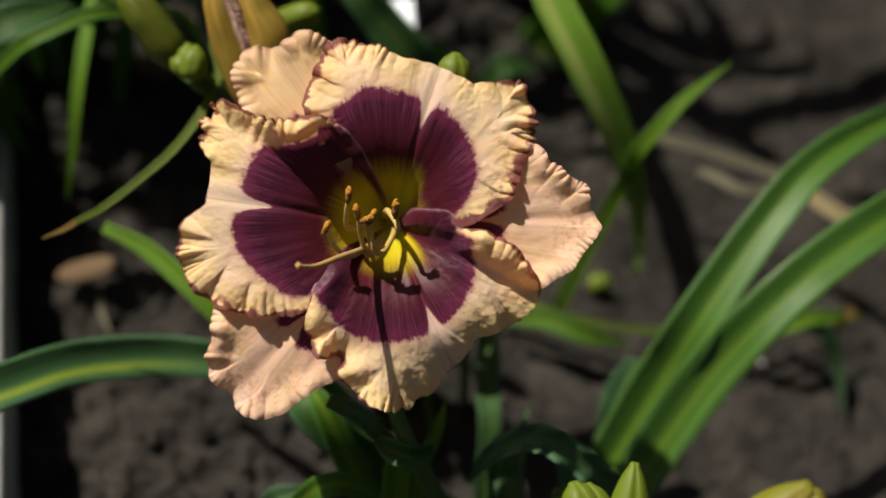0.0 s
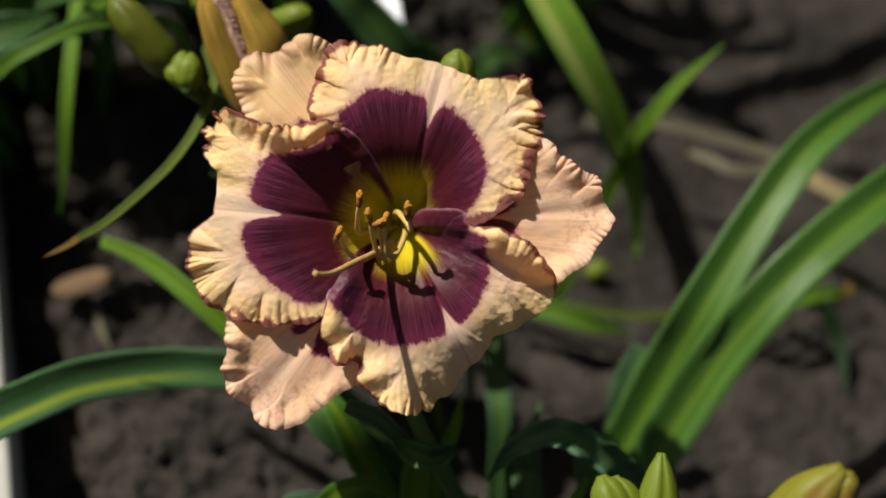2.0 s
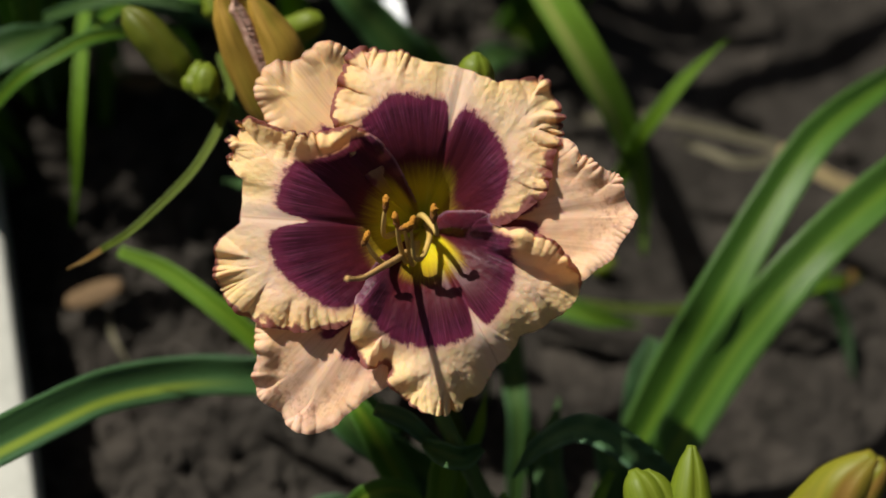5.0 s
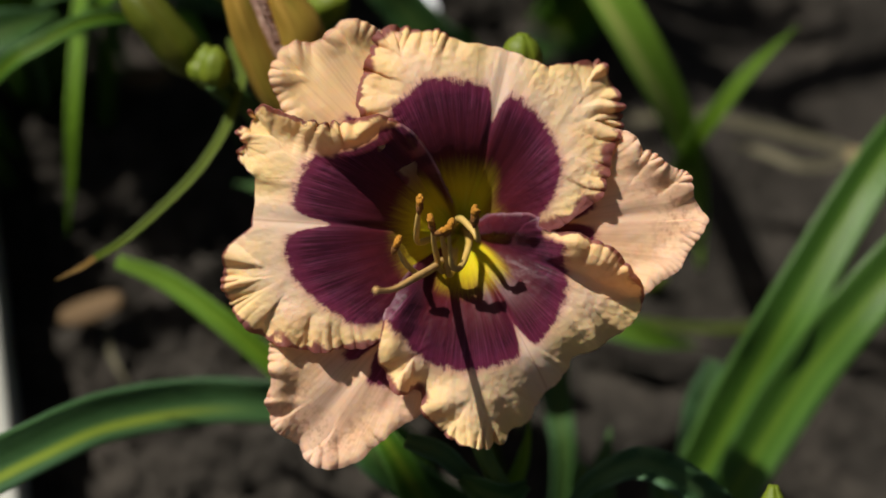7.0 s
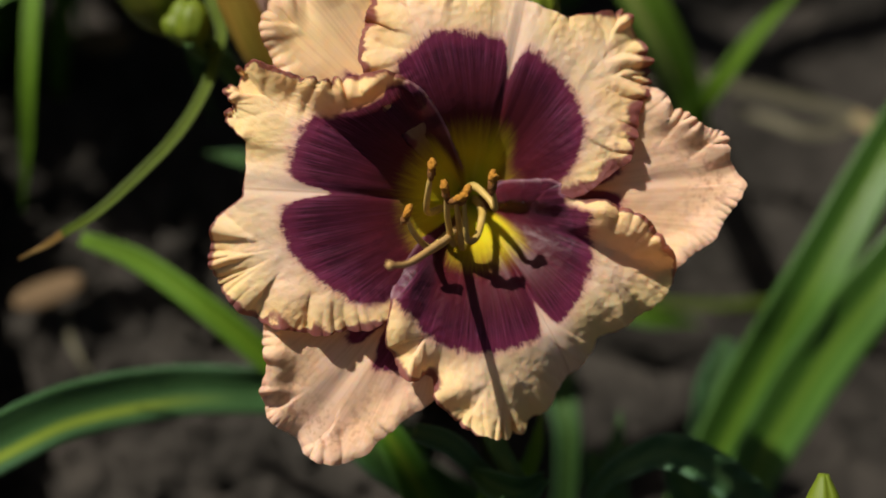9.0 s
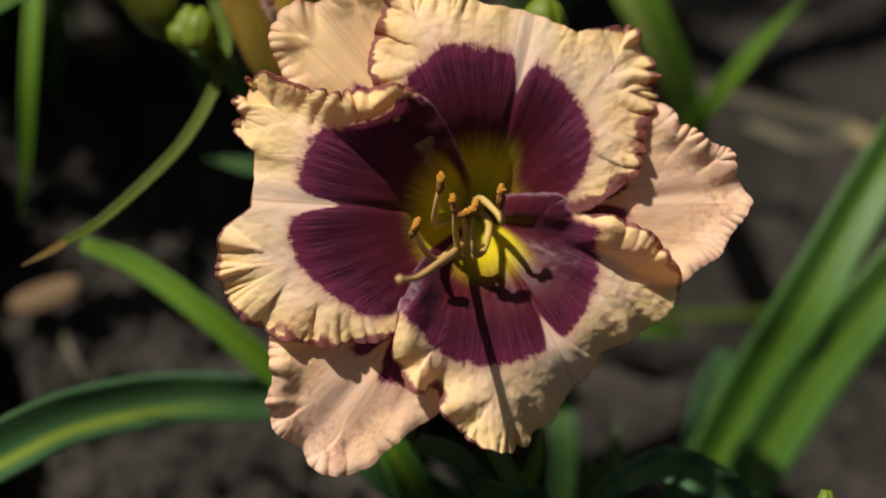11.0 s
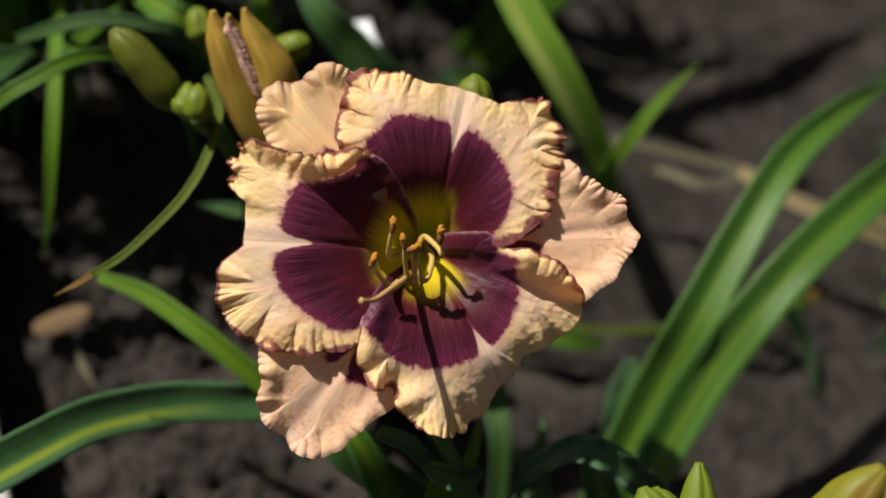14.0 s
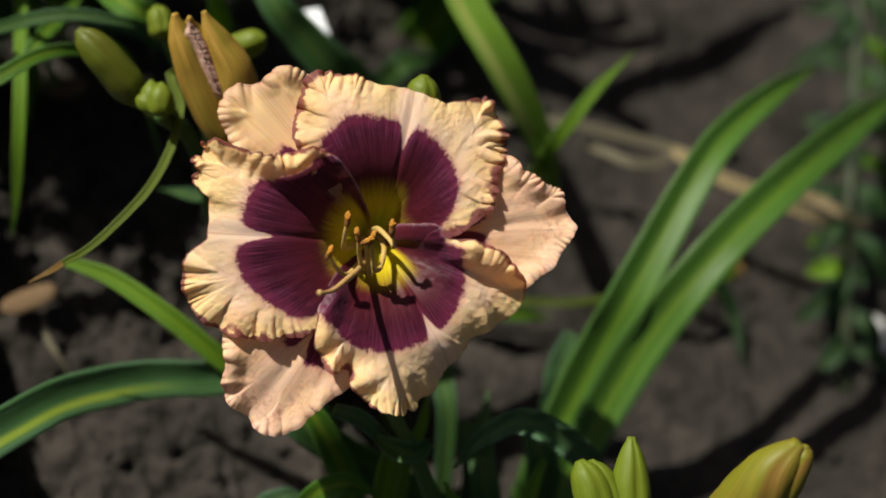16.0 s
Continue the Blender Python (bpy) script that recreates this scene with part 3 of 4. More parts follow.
def cup(deep, rim_w, rim_r, tip_w, tip_r):
    """Trumpet profile: deep throat, rising to the rim, falling back at the tip. mm."""
    def f(r):
        if r < rim_r:
            t = r / rim_r
            return deep + (rim_w - deep) * (1 - (1 - t) ** 2.3)
        t = (r - rim_r) / (tip_r - rim_r)
        return rim_w + (tip_w - rim_w) * t * t
    return f


c1, c2, c3 = cup(-46, -8, 48, -18, 78), cup(-45, -7, 50, -18, 84), cup(-37, -9, 50, 1, 78)
cs1, cs2, cs3 = cup(-48, -15, 50, -19, 90), cup(-48, -13, 52, -3, 86), cup(-47, -14, 55, -14, 96)

upper_petal = petal_mesh("petal", PETAL,
                         [(-8, 90), (-2, 139), (5, 178), (10, 217), (18, 238), (25, 265), (32, 306), (40, 327), (48, 343), (54, 307), (59, 289), (71, 290), (85, 295), (96, 318), (104, 340), (109, 337), (116, 302), (124, 269), (127, 244), (132, 180), (136, 120)],
                         [(-8, 80), (10, 126), (22, 163), (32, 187), (50, 211), (65, 226), (79, 232), (90, 238), (100, 244), (116, 224), (136, 180)], 72,
                         lambda a, r: c1(r) - 3 * math.cos(radians(a - 68) * 1.6),
                         [(-8, 0.1), (8, 0.3), (18, 0.8), (26, 1.2), (48, 1.25), (55, 0.35), (62, 0.08), (84, 0.1), (93, 0.5), (100, 0.6), (106, 0.9), (112, 1.2), (127, 1.2), (136, 0.2)],
                         [(-8, 6), (-2, 14), (12, 17), (24, 11), (40, 6), (50, 6), (56, 0.4), (88, 0.4), (96, 5), (108, 8), (120, 10), (136, 6)],
                         [(-8, 20), (0, 22), (10, 36), (136, 36)], seed=1.0,
                         curl=[(-8, 0.2), (14, 1.4), (28, 1.6), (40, 2.4), (50, 2.4), (57, 0.3), (84, 0.4), (94, 1.8), (108, 1.6), (122, 2.0), (136, 0.3)],
                         flap=lambda a: 45 * swell((62 - a) / 25))
left_petal = petal_mesh("petal", PETAL,
                        [(101, 50), (106, 76), (108, 112), (110.5, 150), (115, 186), (119, 210), (122, 224), (130, 244), (139, 272), (142, 340), (146, 380), (148.5, 366), (151, 386), (153.5, 356), (155.5, 374), (158, 368), (160, 330), (167, 328), (174, 325), (177, 356), (182, 373), (187, 379), (195, 374), (201, 360), (207, 326), (211, 308), (217, 272), (224, 235), (228, 199), (233, 110)],
                        [(102, 140), (112, 190), (118, 225), (128, 216), (140, 235), (150, 265), (162, 273), (170, 266), (179, 277), (187, 276), (197, 260), (209, 233), (221, 219), (233, 180)], 172,
                        lambda a, r: c2(r),
                        [(102, 0.02), (118, 0.04), (123, 0.8), (138, 1.0), (142, 1.5), (158, 1.5), (163, 0.25), (172, 0.1), (175, 0.5), (180, 0.85), (200, 0.8), (212, 0.8), (222, 0.5), (228, 0.2), (233, 0.05)],
                        [(102, 1.5), (118, 3), (124, 6), (140, 6), (146, 4), (156, 3), (160, 0.4), (176, 1.5), (180, 3), (190, 3.5), (200, 6), (206, 12), (216, 10), (228, 5), (233, 2)],
                        [(102, -6), (117, -4), (121, 24), (128, 36), (145, 46), (215, 46), (224, 30), (233, 14)],
                        folds=((132.5, 11, 17.0, 56, 0.5, 182), (115.5, 6, 6.0, 34, 0.7, 135)), seed=2.3, pleat=24, deep=66,
                        curl=[(102, 0), (136, 0.5), (142, 3.0), (158, 3.0), (163, 0.4), (174, 0.6), (182, 2.6), (196, 1.8), (205, 2.2), (220, 1.6), (228, 0.3)],
                        flap=lambda a: 55 * swell((122 - a) / 12))
lower_petal = petal_mesh("petal", PETAL,
                         [(208, 90), (216, 149), (227, 211), (232, 245), (240, 265), (247, 258), (250, 262), (256, 301), (261, 323), (267, 328), (272, 332), (276, 332), (279, 318), (283, 308), (292, 280), (307, 256), (324, 288), (332, 300), (337, 294), (342, 268), (348, 240), (354, 187), (357, 128), (361, 112), (368, 117), (374, 102), (378, 84), (384, 62), (392, 48), (398, 30)],
                         [(208, 165), (220, 185), (232, 187), (248, 207), (265, 213), (284, 210), (299, 206), (314, 194), (329, 179), (341, 158), (352, 150), (398, 150)], 294,
                         lambda a, r: c3(r) - 26 * max(0.0, (r - 46) / 24) ** 2 * math.exp(-((a - 301) / 25) ** 2),
                         [(208, 0.02), (228, 0.15), (236, 0.5), (244, 1.2), (256, 1.4), (272, 1.4), (279, 0.9), (287, 0.35), (306, 0.25), (318, 0.5), (332, 0.7), (338, 0.35), (346, 0.7), (354, 0.7), (358, 0.45), (398, 0.15)],
                         [(208, 2), (236, 5), (247, 8), (256, 6), (262, 2), (268, 0.5), (330, 0.6), (336, 6), (345, 7), (352, 5), (358, 4), (364, 2), (398, 2)],
                         [(208, -6), (222, -4), (230, 30), (240, 40), (340, 36), (352, 30), (357, 12), (360, -6), (398, -6)],
                         folds=((346, 8, 8.0, 76, 0.45, 110), (368, 21, 8.0, 95, 1.0, 0), (233, 14, 4.5, 60, 0.8, 90)), seed=3.9, pleat=28,
                         curl=[(208, 0), (230, 0.6), (238, 4.5), (248, 5.5), (258, 3.2), (268, 2.0), (276, 1.6), (284, 0.8), (310, 0.8), (325, 1.6), (338, 0.8), (350, 1.0), (358, 0.4), (398, 0.8)],
                         rough=[(208, 0.8), (262, 1.2), (280, 1.2), (292, 0.6), (300, 0.7), (310, 1.3), (334, 1.3), (340, 0.8), (398, 0.6)],
                         flap=lambda a: 18 + 80 * swell((a - 312) / 30) + 60 * swell((240 - a) / 20))
PLAIN_LINE, PLAIN_EDGE = [(80, 3.5), (400, 3.5)], [(80, 22), (400, 22)]
sepal_top = petal_mesh("sepal", SEPAL_TOP,
                       [(90, 250), (104, 325), (109, 346), (112, 366), (116, 378), (119, 376), (122, 368), (127, 390), (131, 400), (135, 392), (139, 368), (141, 345), (148, 280), (154, 220)],
                       [(90, 235), (112, 262), (128, 262), (154, 220)], 126, lambda a, r: cs1(r) - 2,
                       [(90, 0.2), (108, 0.4), (118, 0.45), (128, 0.55), (154, 0.5)], PLAIN_LINE, PLAIN_EDGE, seed=5.2, nr=64, na=300, rough=[(90, 0.35), (154, 0.35)], curl=[(90, 1.2), (154, 1.6)], pleat=22, deep=36,
                       folds=((114, 8, 3.0, 42, 0.9, 200), (137, 8, 3.5, 46, 0.9, 200)))
sepal_right = petal_mesh("sepal", SEPAL,
                         [(-36, 230), (-27, 280), (-21, 300), (-14, 336), (-6, 358), (-1, 377), (3, 362), (5, 361), (11, 356), (15, 326), (19, 321), (22, 300), (24, 305), (28, 297), (38, 240)],
                         [(-36, 205), (38, 205)], 2, lambda a, r: cs2(r),
                         [(-36, 0.3), (-20, 0.5), (-6, 0.55), (10, 0.75), (22, 0.8), (38, 0.4)], [(-36, 4.0), (38, 4.0)], [(-36, 22), (38, 22)], seed=6.4, nr=64, na=300, rough=[(-36, 0.4), (38, 0.4)], curl=[(-36, 0.8), (0, 1.0), (38, 2.0)], pleat=15, deep=30,
                         folds=((14, 10, 4.0, 46, 0.9, 200), (-16, 14, 3.0, 46, 0.9, 200)))
sepal_low = petal_mesh("sepal", SEPAL,
                       [(196, 300), (205, 345), (209, 358), (213, 374), (216, 402), (220, 417), (225, 418), (228, 414), (230, 424), (234, 426), (238, 411), (242, 370), (245, 330), (251, 293), (256, 250), (264, 200)],
                       [(196, 215), (216, 252), (226, 276), (236, 270), (250, 248), (264, 200)], 228, lambda a, r: cs3(r) - 1,
                       [(196, 0.3), (212, 0.65), (222, 0.6), (240, 0.45), (264, 0.3)], [(196, 4.0), (264, 4.0)], [(196, 22), (264, 22)], seed=7.7, nr=64, na=320, rough=[(196, 0.4), (264, 0.4)], curl=[(196, 1.4), (230, 1.4), (264, 0.5)], pleat=16, deep=30,
                       folds=((217, 8, 4.0, 48, 0.9, 200), (238, 12, 2.6, 46, 0.9, 200)))

for me, kind, label in ((upper_petal, "petal", "broad ruffled upper petal with purple eye"), (left_petal, "petal", "broad ruffled side petal with folded upper edge"),
                        (lower_petal, "petal", "broad ruffled lower petal crossed by stamen shadows"), (sepal_top, "sepal", "narrower cream sepal behind the petals"),
                        (sepal_right, "sepal", "narrower pinkish sepal behind the petals"), (sepal_low, "sepal", "narrower pinkish sepal behind the petals")):
    part(kind, me, flower, label, 0.0006, True)

# floral tube behind the face
tube = [on_face(2, -2, -45), on_face(8, -30, -54), on_face(16, -110, -70), on_face(30, -190, -86)]
part("floral_tube", tube_mesh("floral_tube", tube, (0.006, 0.0065, 0.0052, 0.0045), BUD, 20, 14), flower, "greenish floral tube")


def stamen(pts, tilt, size=1.0):
    """Curved filament with a curled anther dusted with pollen."""
    places = [on_face(*p) for p in pts]
    fil = part("stamen", tube_mesh("stamen", places, (0.0013, 0.0013, 0.0011, 0.0010, 0.0006), FILAMENT, 26, 10, 0.06), flower)
    tip = places[-1]
    a = Vector((math.cos(radians(tilt)), math.sin(radians(tilt)), 0.25)) * 0.0034 * size
    part("anther", tube_mesh("anther", [tip - a * 0.8, tip + Vector((0, 0, 0.0006)), tip + a], (0.0006, 0.0012 * size, 0.0012 * size, 0.0006), ANTHER, 18, 12, 0.35, seed=tilt), fil)
    part("pollen", tube_mesh("pollen", [tip - a * 0.2 + Vector((0, 0.0003, 0.0012)), tip + a * 0.5 + Vector((0, 0.0005, 0.0014)), tip + a * 1.15 + Vector((0, 0.0004, 0.0009))],
                             (0.0007, 0.0014 * size, 0.0007), POLLEN, 14, 10, 0.6, seed=tilt + 3), fil, "orange pollen")


# places: x, y in units from the middle of the face, w in mm
stamen([(-12, 4, -36), (-51, -5, -22), (-74, -7, -11), (-74, 23, -2), (-70, 46, 2)], 80)
stamen([(-13, -11, -36), (-47, -44, -22), (-73, -58, -13), (-96, -40, -4), (-111, -13, 2)], 60)
stamen([(-10, -11, -36), (-37, -55, -16), (-49, -24, -5), (-54, 15, 4)], 100)
stamen([(-6, -12, -36), (-26, -61, -16), (-34, -30, -5), (-41, 4, 4)], 10)
stamen([(5, 7, -36), (8, -13, -20), (-9, -49, -9), (-26, -48, -3), (-29, 7, 4)], 60)
stamen([(-12, 12, -34), (-4, 23, -16), (11, 3, -7), (18, -12, -4), (13, 21, 2)], 85, 1.15)
pistil_path = [on_face(*p) for p in [(-13, -26, -34), (-51, -48, -8), (-87, -63, 10), (-124, -78, 23), (-151, -79, 31)]]
pistil = part("pistil", tube_mesh("pistil", pistil_path, (0.0013, 0.0014, 0.0013, 0.0010, 0.0007), PISTIL, 34, 12, 0.05), flower)
part("stigma", tube_mesh("stigma", [pistil_path[-1] + Vector((0.0006, 0, 0)), pistil_path[-1] + Vector((-0.0008, 0.0002, 0.0003)), pistil_path[-1] + Vector((-0.0016, 0.0003, 0.0006))],
                         (0.0009, 0.0014, 0.0006), PISTIL, 12, 12, 0.2), pistil)

# ---- the daylily plant: scapes, leaves, buds ----
plant = thing("daylily_plant", "clump of green strap-leaved daylily growing in the soil", "plant", at=(0.06, 0.0, 0.0))
ORIGIN = Vector((0.06, 0.0, 0.0))


def shifted(pts):
    return [Vector(p) - ORIGIN for p in pts]


def leaf(pts, width, material=None, label="", **kw):
    return part("leaf", blade_mesh("leaf", shifted(pts), width, material or LEAF, **kw), plant, label, 0.0005)


def stem(pts, radii, material=None, name="scape"):
    return part(name, tube_mesh(name, shifted(pts), radii, material or STEM, 40, 12), plant)


# scape that carries the open flower
stem([(0.0088, -0.0035, 0.088), (0.022, -0.029, 0.108), (0.033, -0.039, 0.104), (0.041, -0.043, 0.098), (0.052, -0.040, 0.070), (0.063, -0.038, 0.040), (0.080, -0.027, -0.040)], (0.0033, 0.0034, 0.0036, 0.0038, 0.004, 0.0042, 0.0045))
leaf([(0.025, -0.046, 0.100), (0.034, -0.049, 0.103), (0.043, -0.048, 0.104), (0.048, -0.038, 0.100)], 0.0095, LEAF_DARK, "dark bract sheathing the joint of the scape", seed=30, n=20, profile=(0.4, 1, 1, 0.4), keel=0.8)
leaf([(0.002, -0.050, 0.118), (0.015, -0.045, 0.110), (0.026, -0.043, 0.098), (0.040, -0.036, 0.08)], 0.008, LEAF_BLUE, "small green bract on the scape", seed=3, n=24)
# blades
leaf([(0.03, 0.03, -0.030), (-0.045, 0.075, 0.10), (-0.125, 0.071, 0.152), (-0.118, 0.054, 0.152), (-0.113, 0.032, 0.150), (-0.113, 0.010, 0.147), (-0.118, -0.008, 0.142), (-0.127, -0.025, 0.133), (-0.1365, -0.033, 0.1245)], 0.0042, LEAF_OLIVE, "narrow arching leaf with a withered tip",
     profile=(1, 1, 1, 1, 1, 1, 0.95, 0.85, 0.7), seed=1, n=60, keel=0.25)
leaf([(-0.1363, -0.0328, 0.1247), (-0.142, -0.036, 0.118), (-0.149, -0.043, 0.114)], 0.0032, LEAF_BROWN, "brown withered leaf tip", profile=(0.9, 0.7, 0.12), seed=2, n=14)
leaf([(0.05, -0.0, -0.030), (-0.035, -0.005, 0.030), (-0.061, -0.008, 0.050), (-0.094, -0.004, 0.065), (-0.126, 0.002, 0.070), (-0.151, 0.002, 0.070)], 0.0105, LEAF_PALE, "bright yellow-green leaf with a blunt tip",
     profile=(1, 1, 1, 0.95, 0.85, 0.55), seed=4)
leaf([(-0.003, 0.022, -0.030), (-0.042, 0.002, 0.030), (-0.070, -0.019, 0.045), (-0.095, -0.036, 0.052), (-0.120, -0.063, 0.062), (-0.133, -0.090, 0.072), (-0.146, -0.117, 0.078), (-0.154, -0.132, 0.079)], 0.0205, LEAF_STRIPE, "broad arching green leaf with a yellow midrib",
     profile=(0.8, 0.9, 0.9, 1, 1, 1, 0.8), seed=5, n=56, keel=0.3)
leaf([(0.085, 0.0, -0.030), (-0.004, -0.031, 0.055), (-0.027, -0.020, 0.064), (-0.05, 0.0, 0.06)], 0.017, LEAF_DARK, seed=6)
leaf([(0.041, -0.051, -0.030), (0.020, -0.039, 0.030), (0.004, -0.036, 0.060), (-0.010, -0.031, 0.075), (-0.024, -0.023, 0.075)], 0.0145, LEAF, seed=8)
leaf([(0.048, -0.041, -0.030), (0.044, -0.039, 0.040), (0.041, -0.029, 0.060), (0.042, -0.019, 0.080), (0.039, -0.005, 0.090)], 0.0075, LEAF_PALE, seed=9)
leaf([(0.095, -0.04, -0.030), (0.087, -0.022, 0.03), (0.075, 0.002, 0.042), (0.068, 0.035, 0.045)], 0.015, LEAF_DARK, seed=10)
leaf([(0.064, -0.028, 0.068), (0.070, -0.022, 0.092), (0.082, -0.013, 0.103), (0.096, -0.009, 0.101), (0.115, -0.006, 0.088), (0.130, -0.000, 0.065), (0.143, 0.006, 0.030)], 0.0135, LEAF_BLUE, "smooth dark blue-green leaf bending over",
     profile=(0.1, 0.6, 0.9, 1, 1, 0.9, 0.7), wave=0.3, freq=430, keel=0.3, seed=11, n=90)

leaf([(0.068, 0.003, -0.030), (0.054, 0.030, 0.012), (0.044, 0.046, 0.022), (0.034, 0.063, 0.030), (0.028, 0.074, 0.034)], 0.0125, LEAF_DARK, "upright green leaf below the flower", profile=(0.75, 0.85, 1, 0.95, 0.6), seed=31)
leaf([(0.009, -0.037, 0.100), (0.017, -0.039, 0.097), (0.025, -0.039, 0.090)], 0.0045, LEAF_BLUE, "small green bract on the scape", seed=32, n=16, profile=(0.2, 1, 1))
leaf([(-0.010, -0.062, -0.030), (-0.016, -0.062, 0.020), (-0.010, -0.057, 0.030), (-0.002, -0.050, 0.030)], 0.012, LEAF_BLUE, seed=33, n=24)
leaf([(0.038, -0.044, 0.030), (0.036, -0.041, 0.050), (0.034, -0.038, 0.070), (0.032, -0.035, 0.078)], 0.012, LEAF_PALE, "bright leaf sheath below the joint of the scape", seed=55, n=24, keel=0.6, profile=(1, 1, 1, 0.7))
leaf([(-0.001, -0.071, 0.050), (0.009, -0.065, 0.070), (0.020, -0.058, 0.072), (0.033, -0.052, 0.060)], 0.011, LEAF, "short green leaf low under the flower", seed=56, n=30, profile=(0.6, 1, 0.9, 0.2))
# The pale leaf material stands in for sunlight on this blade.
leaf([(0.106, -0.055, -0.030), (0.104, -0.031, 0.045), (0.104, -0.027, 0.058), (0.103, -0.020, 0.068), (0.104, -0.008, 0.072)], 0.0068, LEAF_PALE, "narrow green leaf under the bent leaf, sunlight put into its pale colour", seed=57, n=24, profile=(0.9, 0.9, 1, 0.9, 0.5))
leaf([(0.086, -0.060, -0.030), (0.076, -0.043, 0.050), (0.068, -0.039, 0.060), (0.062, -0.036, 0.066)], 0.0050, LEAF_PALE, "short yellow-green sheath beside the scape", seed=58, n=20, profile=(1, 1, 0.9, 0.3))
leaf([(0.120, 0.004, -0.030), (0.109, 0.010, 0.030), (0.099, 0.020, 0.042), (0.091, 0.025, 0.046)], 0.017, LEAF_DARK, seed=37)
leaf([(0.086, -0.011, -0.030), (0.077, -0.006, 0.030), (0.068, 0.003, 0.045), (0.061, 0.011, 0.050)], 0.014, LEAF_DARK, seed=38)

# right-hand fan of blades
fan_plant = thing("daylily_leaf_fan", "fan of long glossy green daylily leaves arching out", "plant", at=(0.11, -0.02, 0.0))
plant_here, ORIGIN = plant, Vector((0.11, -0.02, 0.0))
plant = fan_plant
leaf([(0.111, 0.006, -0.030), (0.111, 0.040, 0.000), (0.114, 0.065, 0.028), (0.117, 0.085, 0.052), (0.121, 0.106, 0.078), (0.129, 0.151, 0.105), (0.139, 0.191, 0.118), (0.160, 0.237, 0.118), (0.184, 0.289, 0.100)], 0.0232, LEAF_FAN, "long glossy leaf bending over",
     profile=(0.85, 0.95, 1.08, 1.1, 1.02, 0.9, 0.78, 0.58, 0.12), keel=0.35, seed=12, n=70)
leaf([(0.121, 0.006, -0.030), (0.126, 0.038, 0.004), (0.131, 0.066, 0.034), (0.138, 0.092, 0.062), (0.148, 0.116, 0.086), (0.162, 0.148, 0.102), (0.185, 0.196, 0.108), (0.219, 0.273, 0.085), (0.259, 0.361, 0.050)], 0.0232, LEAF_FAN, "long glossy leaf arching outwards",
     profile=(0.85, 0.95, 1.1, 1.12, 1.05, 1.0, 0.95, 0.8, 0.2), keel=0.3, seed=13, n=70)
leaf([(0.114, 0.050, -0.030), (0.106, 0.065, 0.015), (0.102, 0.077, 0.030), (0.100, 0.090, 0.042)], 0.0165, LEAF_BLUE, "short upright leaf", profile=(0.8, 1, 1, 0.45), seed=14)
plant, ORIGIN = plant_here, Vector((0.06, 0.0, 0.0))

# blades behind the flower
back = thing("daylily_back_clump", "green daylily leaves rising behind the open flower", "plant", at=(0.02, 0.14, 0.0))
plant_here, ORIGIN, plant = plant, Vector((0.02, 0.14, 0.0)), back
leaf([(-0.11, 0.36, -0.030), (-0.10, 0.33, 0.08), (-0.072, 0.275, 0.135), (-0.036, 0.222, 0.143), (-0.014, 0.201, 0.134), (0.015, 0.187, 0.115), (0.046, 0.180, 0.080), (0.066, 0.176, 0.040), (0.079, 0.161, 0.010)], 0.0190, LEAF_ARCH, "arching leaf with its tip hanging to the soil",
     profile=(0.8, 0.9, 1, 1, 1, 1, 0.8, 0.45, 0.12), keel=0.5, seed=15, n=64)
leaf([(0.045, 0.140, -0.030), (0.053, 0.174, 0.060), (0.055, 0.171, 0.085), (0.060, 0.178, 0.103), (0.067, 0.194, 0.118), (0.079, 0.221, 0.127)], 0.0078, LEAF_PALE, "narrow pointed yellow-green leaf",
     profile=(1, 1, 1, 1, 0.8, 0.08), seed=16)
leaf([(0.147, 0.168, -0.002), (0.159, 0.175, 0.006), (0.170, 0.186, 0.009), (0.181, 0.196, 0.007), (0.187, 0.203, 0.004)], 0.0085, LEAF_PALE, "low leaf ending in an orange tip", seed=46, n=24, profile=(0.9, 1, 1, 0.85, 0.6))
leaf([(0.008, 0.114, -0.016), (0.024, 0.124, -0.008), (0.050, 0.125, -0.004), (0.089, 0.138, -0.004), (0.127, 0.160, -0.004), (0.166, 0.193, -0.009), (0.198, 0.224, -0.014)], 0.0052, LEAF_OLIVE, "low leaf with an orange tip",
     profile=(1, 1, 0.9, 0.8, 0.8, 0.8, 0.6), seed=17, n=50)
leaf([(0.028, 0.114, -0.012), (0.047, 0.117, -0.002), (0.069, 0.120, -0.002), (0.092, 0.132, -0.010)], 0.0105, LEAF, profile=(0.6, 1, 1, 0.15), seed=18)
leaf([(0.185, 0.201, -0.030), (0.189, 0.206, 0.003), (0.194, 0.212, 0.001)], 0.0055, LEAF_BROWN, "orange withered leaf tip", seed=39, n=14, profile=(0.6, 1, 0.5))
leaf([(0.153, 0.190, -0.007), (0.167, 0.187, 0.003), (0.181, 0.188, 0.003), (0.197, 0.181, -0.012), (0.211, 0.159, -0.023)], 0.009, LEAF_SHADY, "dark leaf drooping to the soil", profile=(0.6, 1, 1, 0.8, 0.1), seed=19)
leaf([(-0.07, 0.24, -0.030), (-0.049, 0.235, 0.025), (-0.043, 0.244, 0.03), (-0.027, 0.266, 0.02)], 0.014, LEAF_DARK, seed=20, profile=(0.6, 1, 1, 0.2))
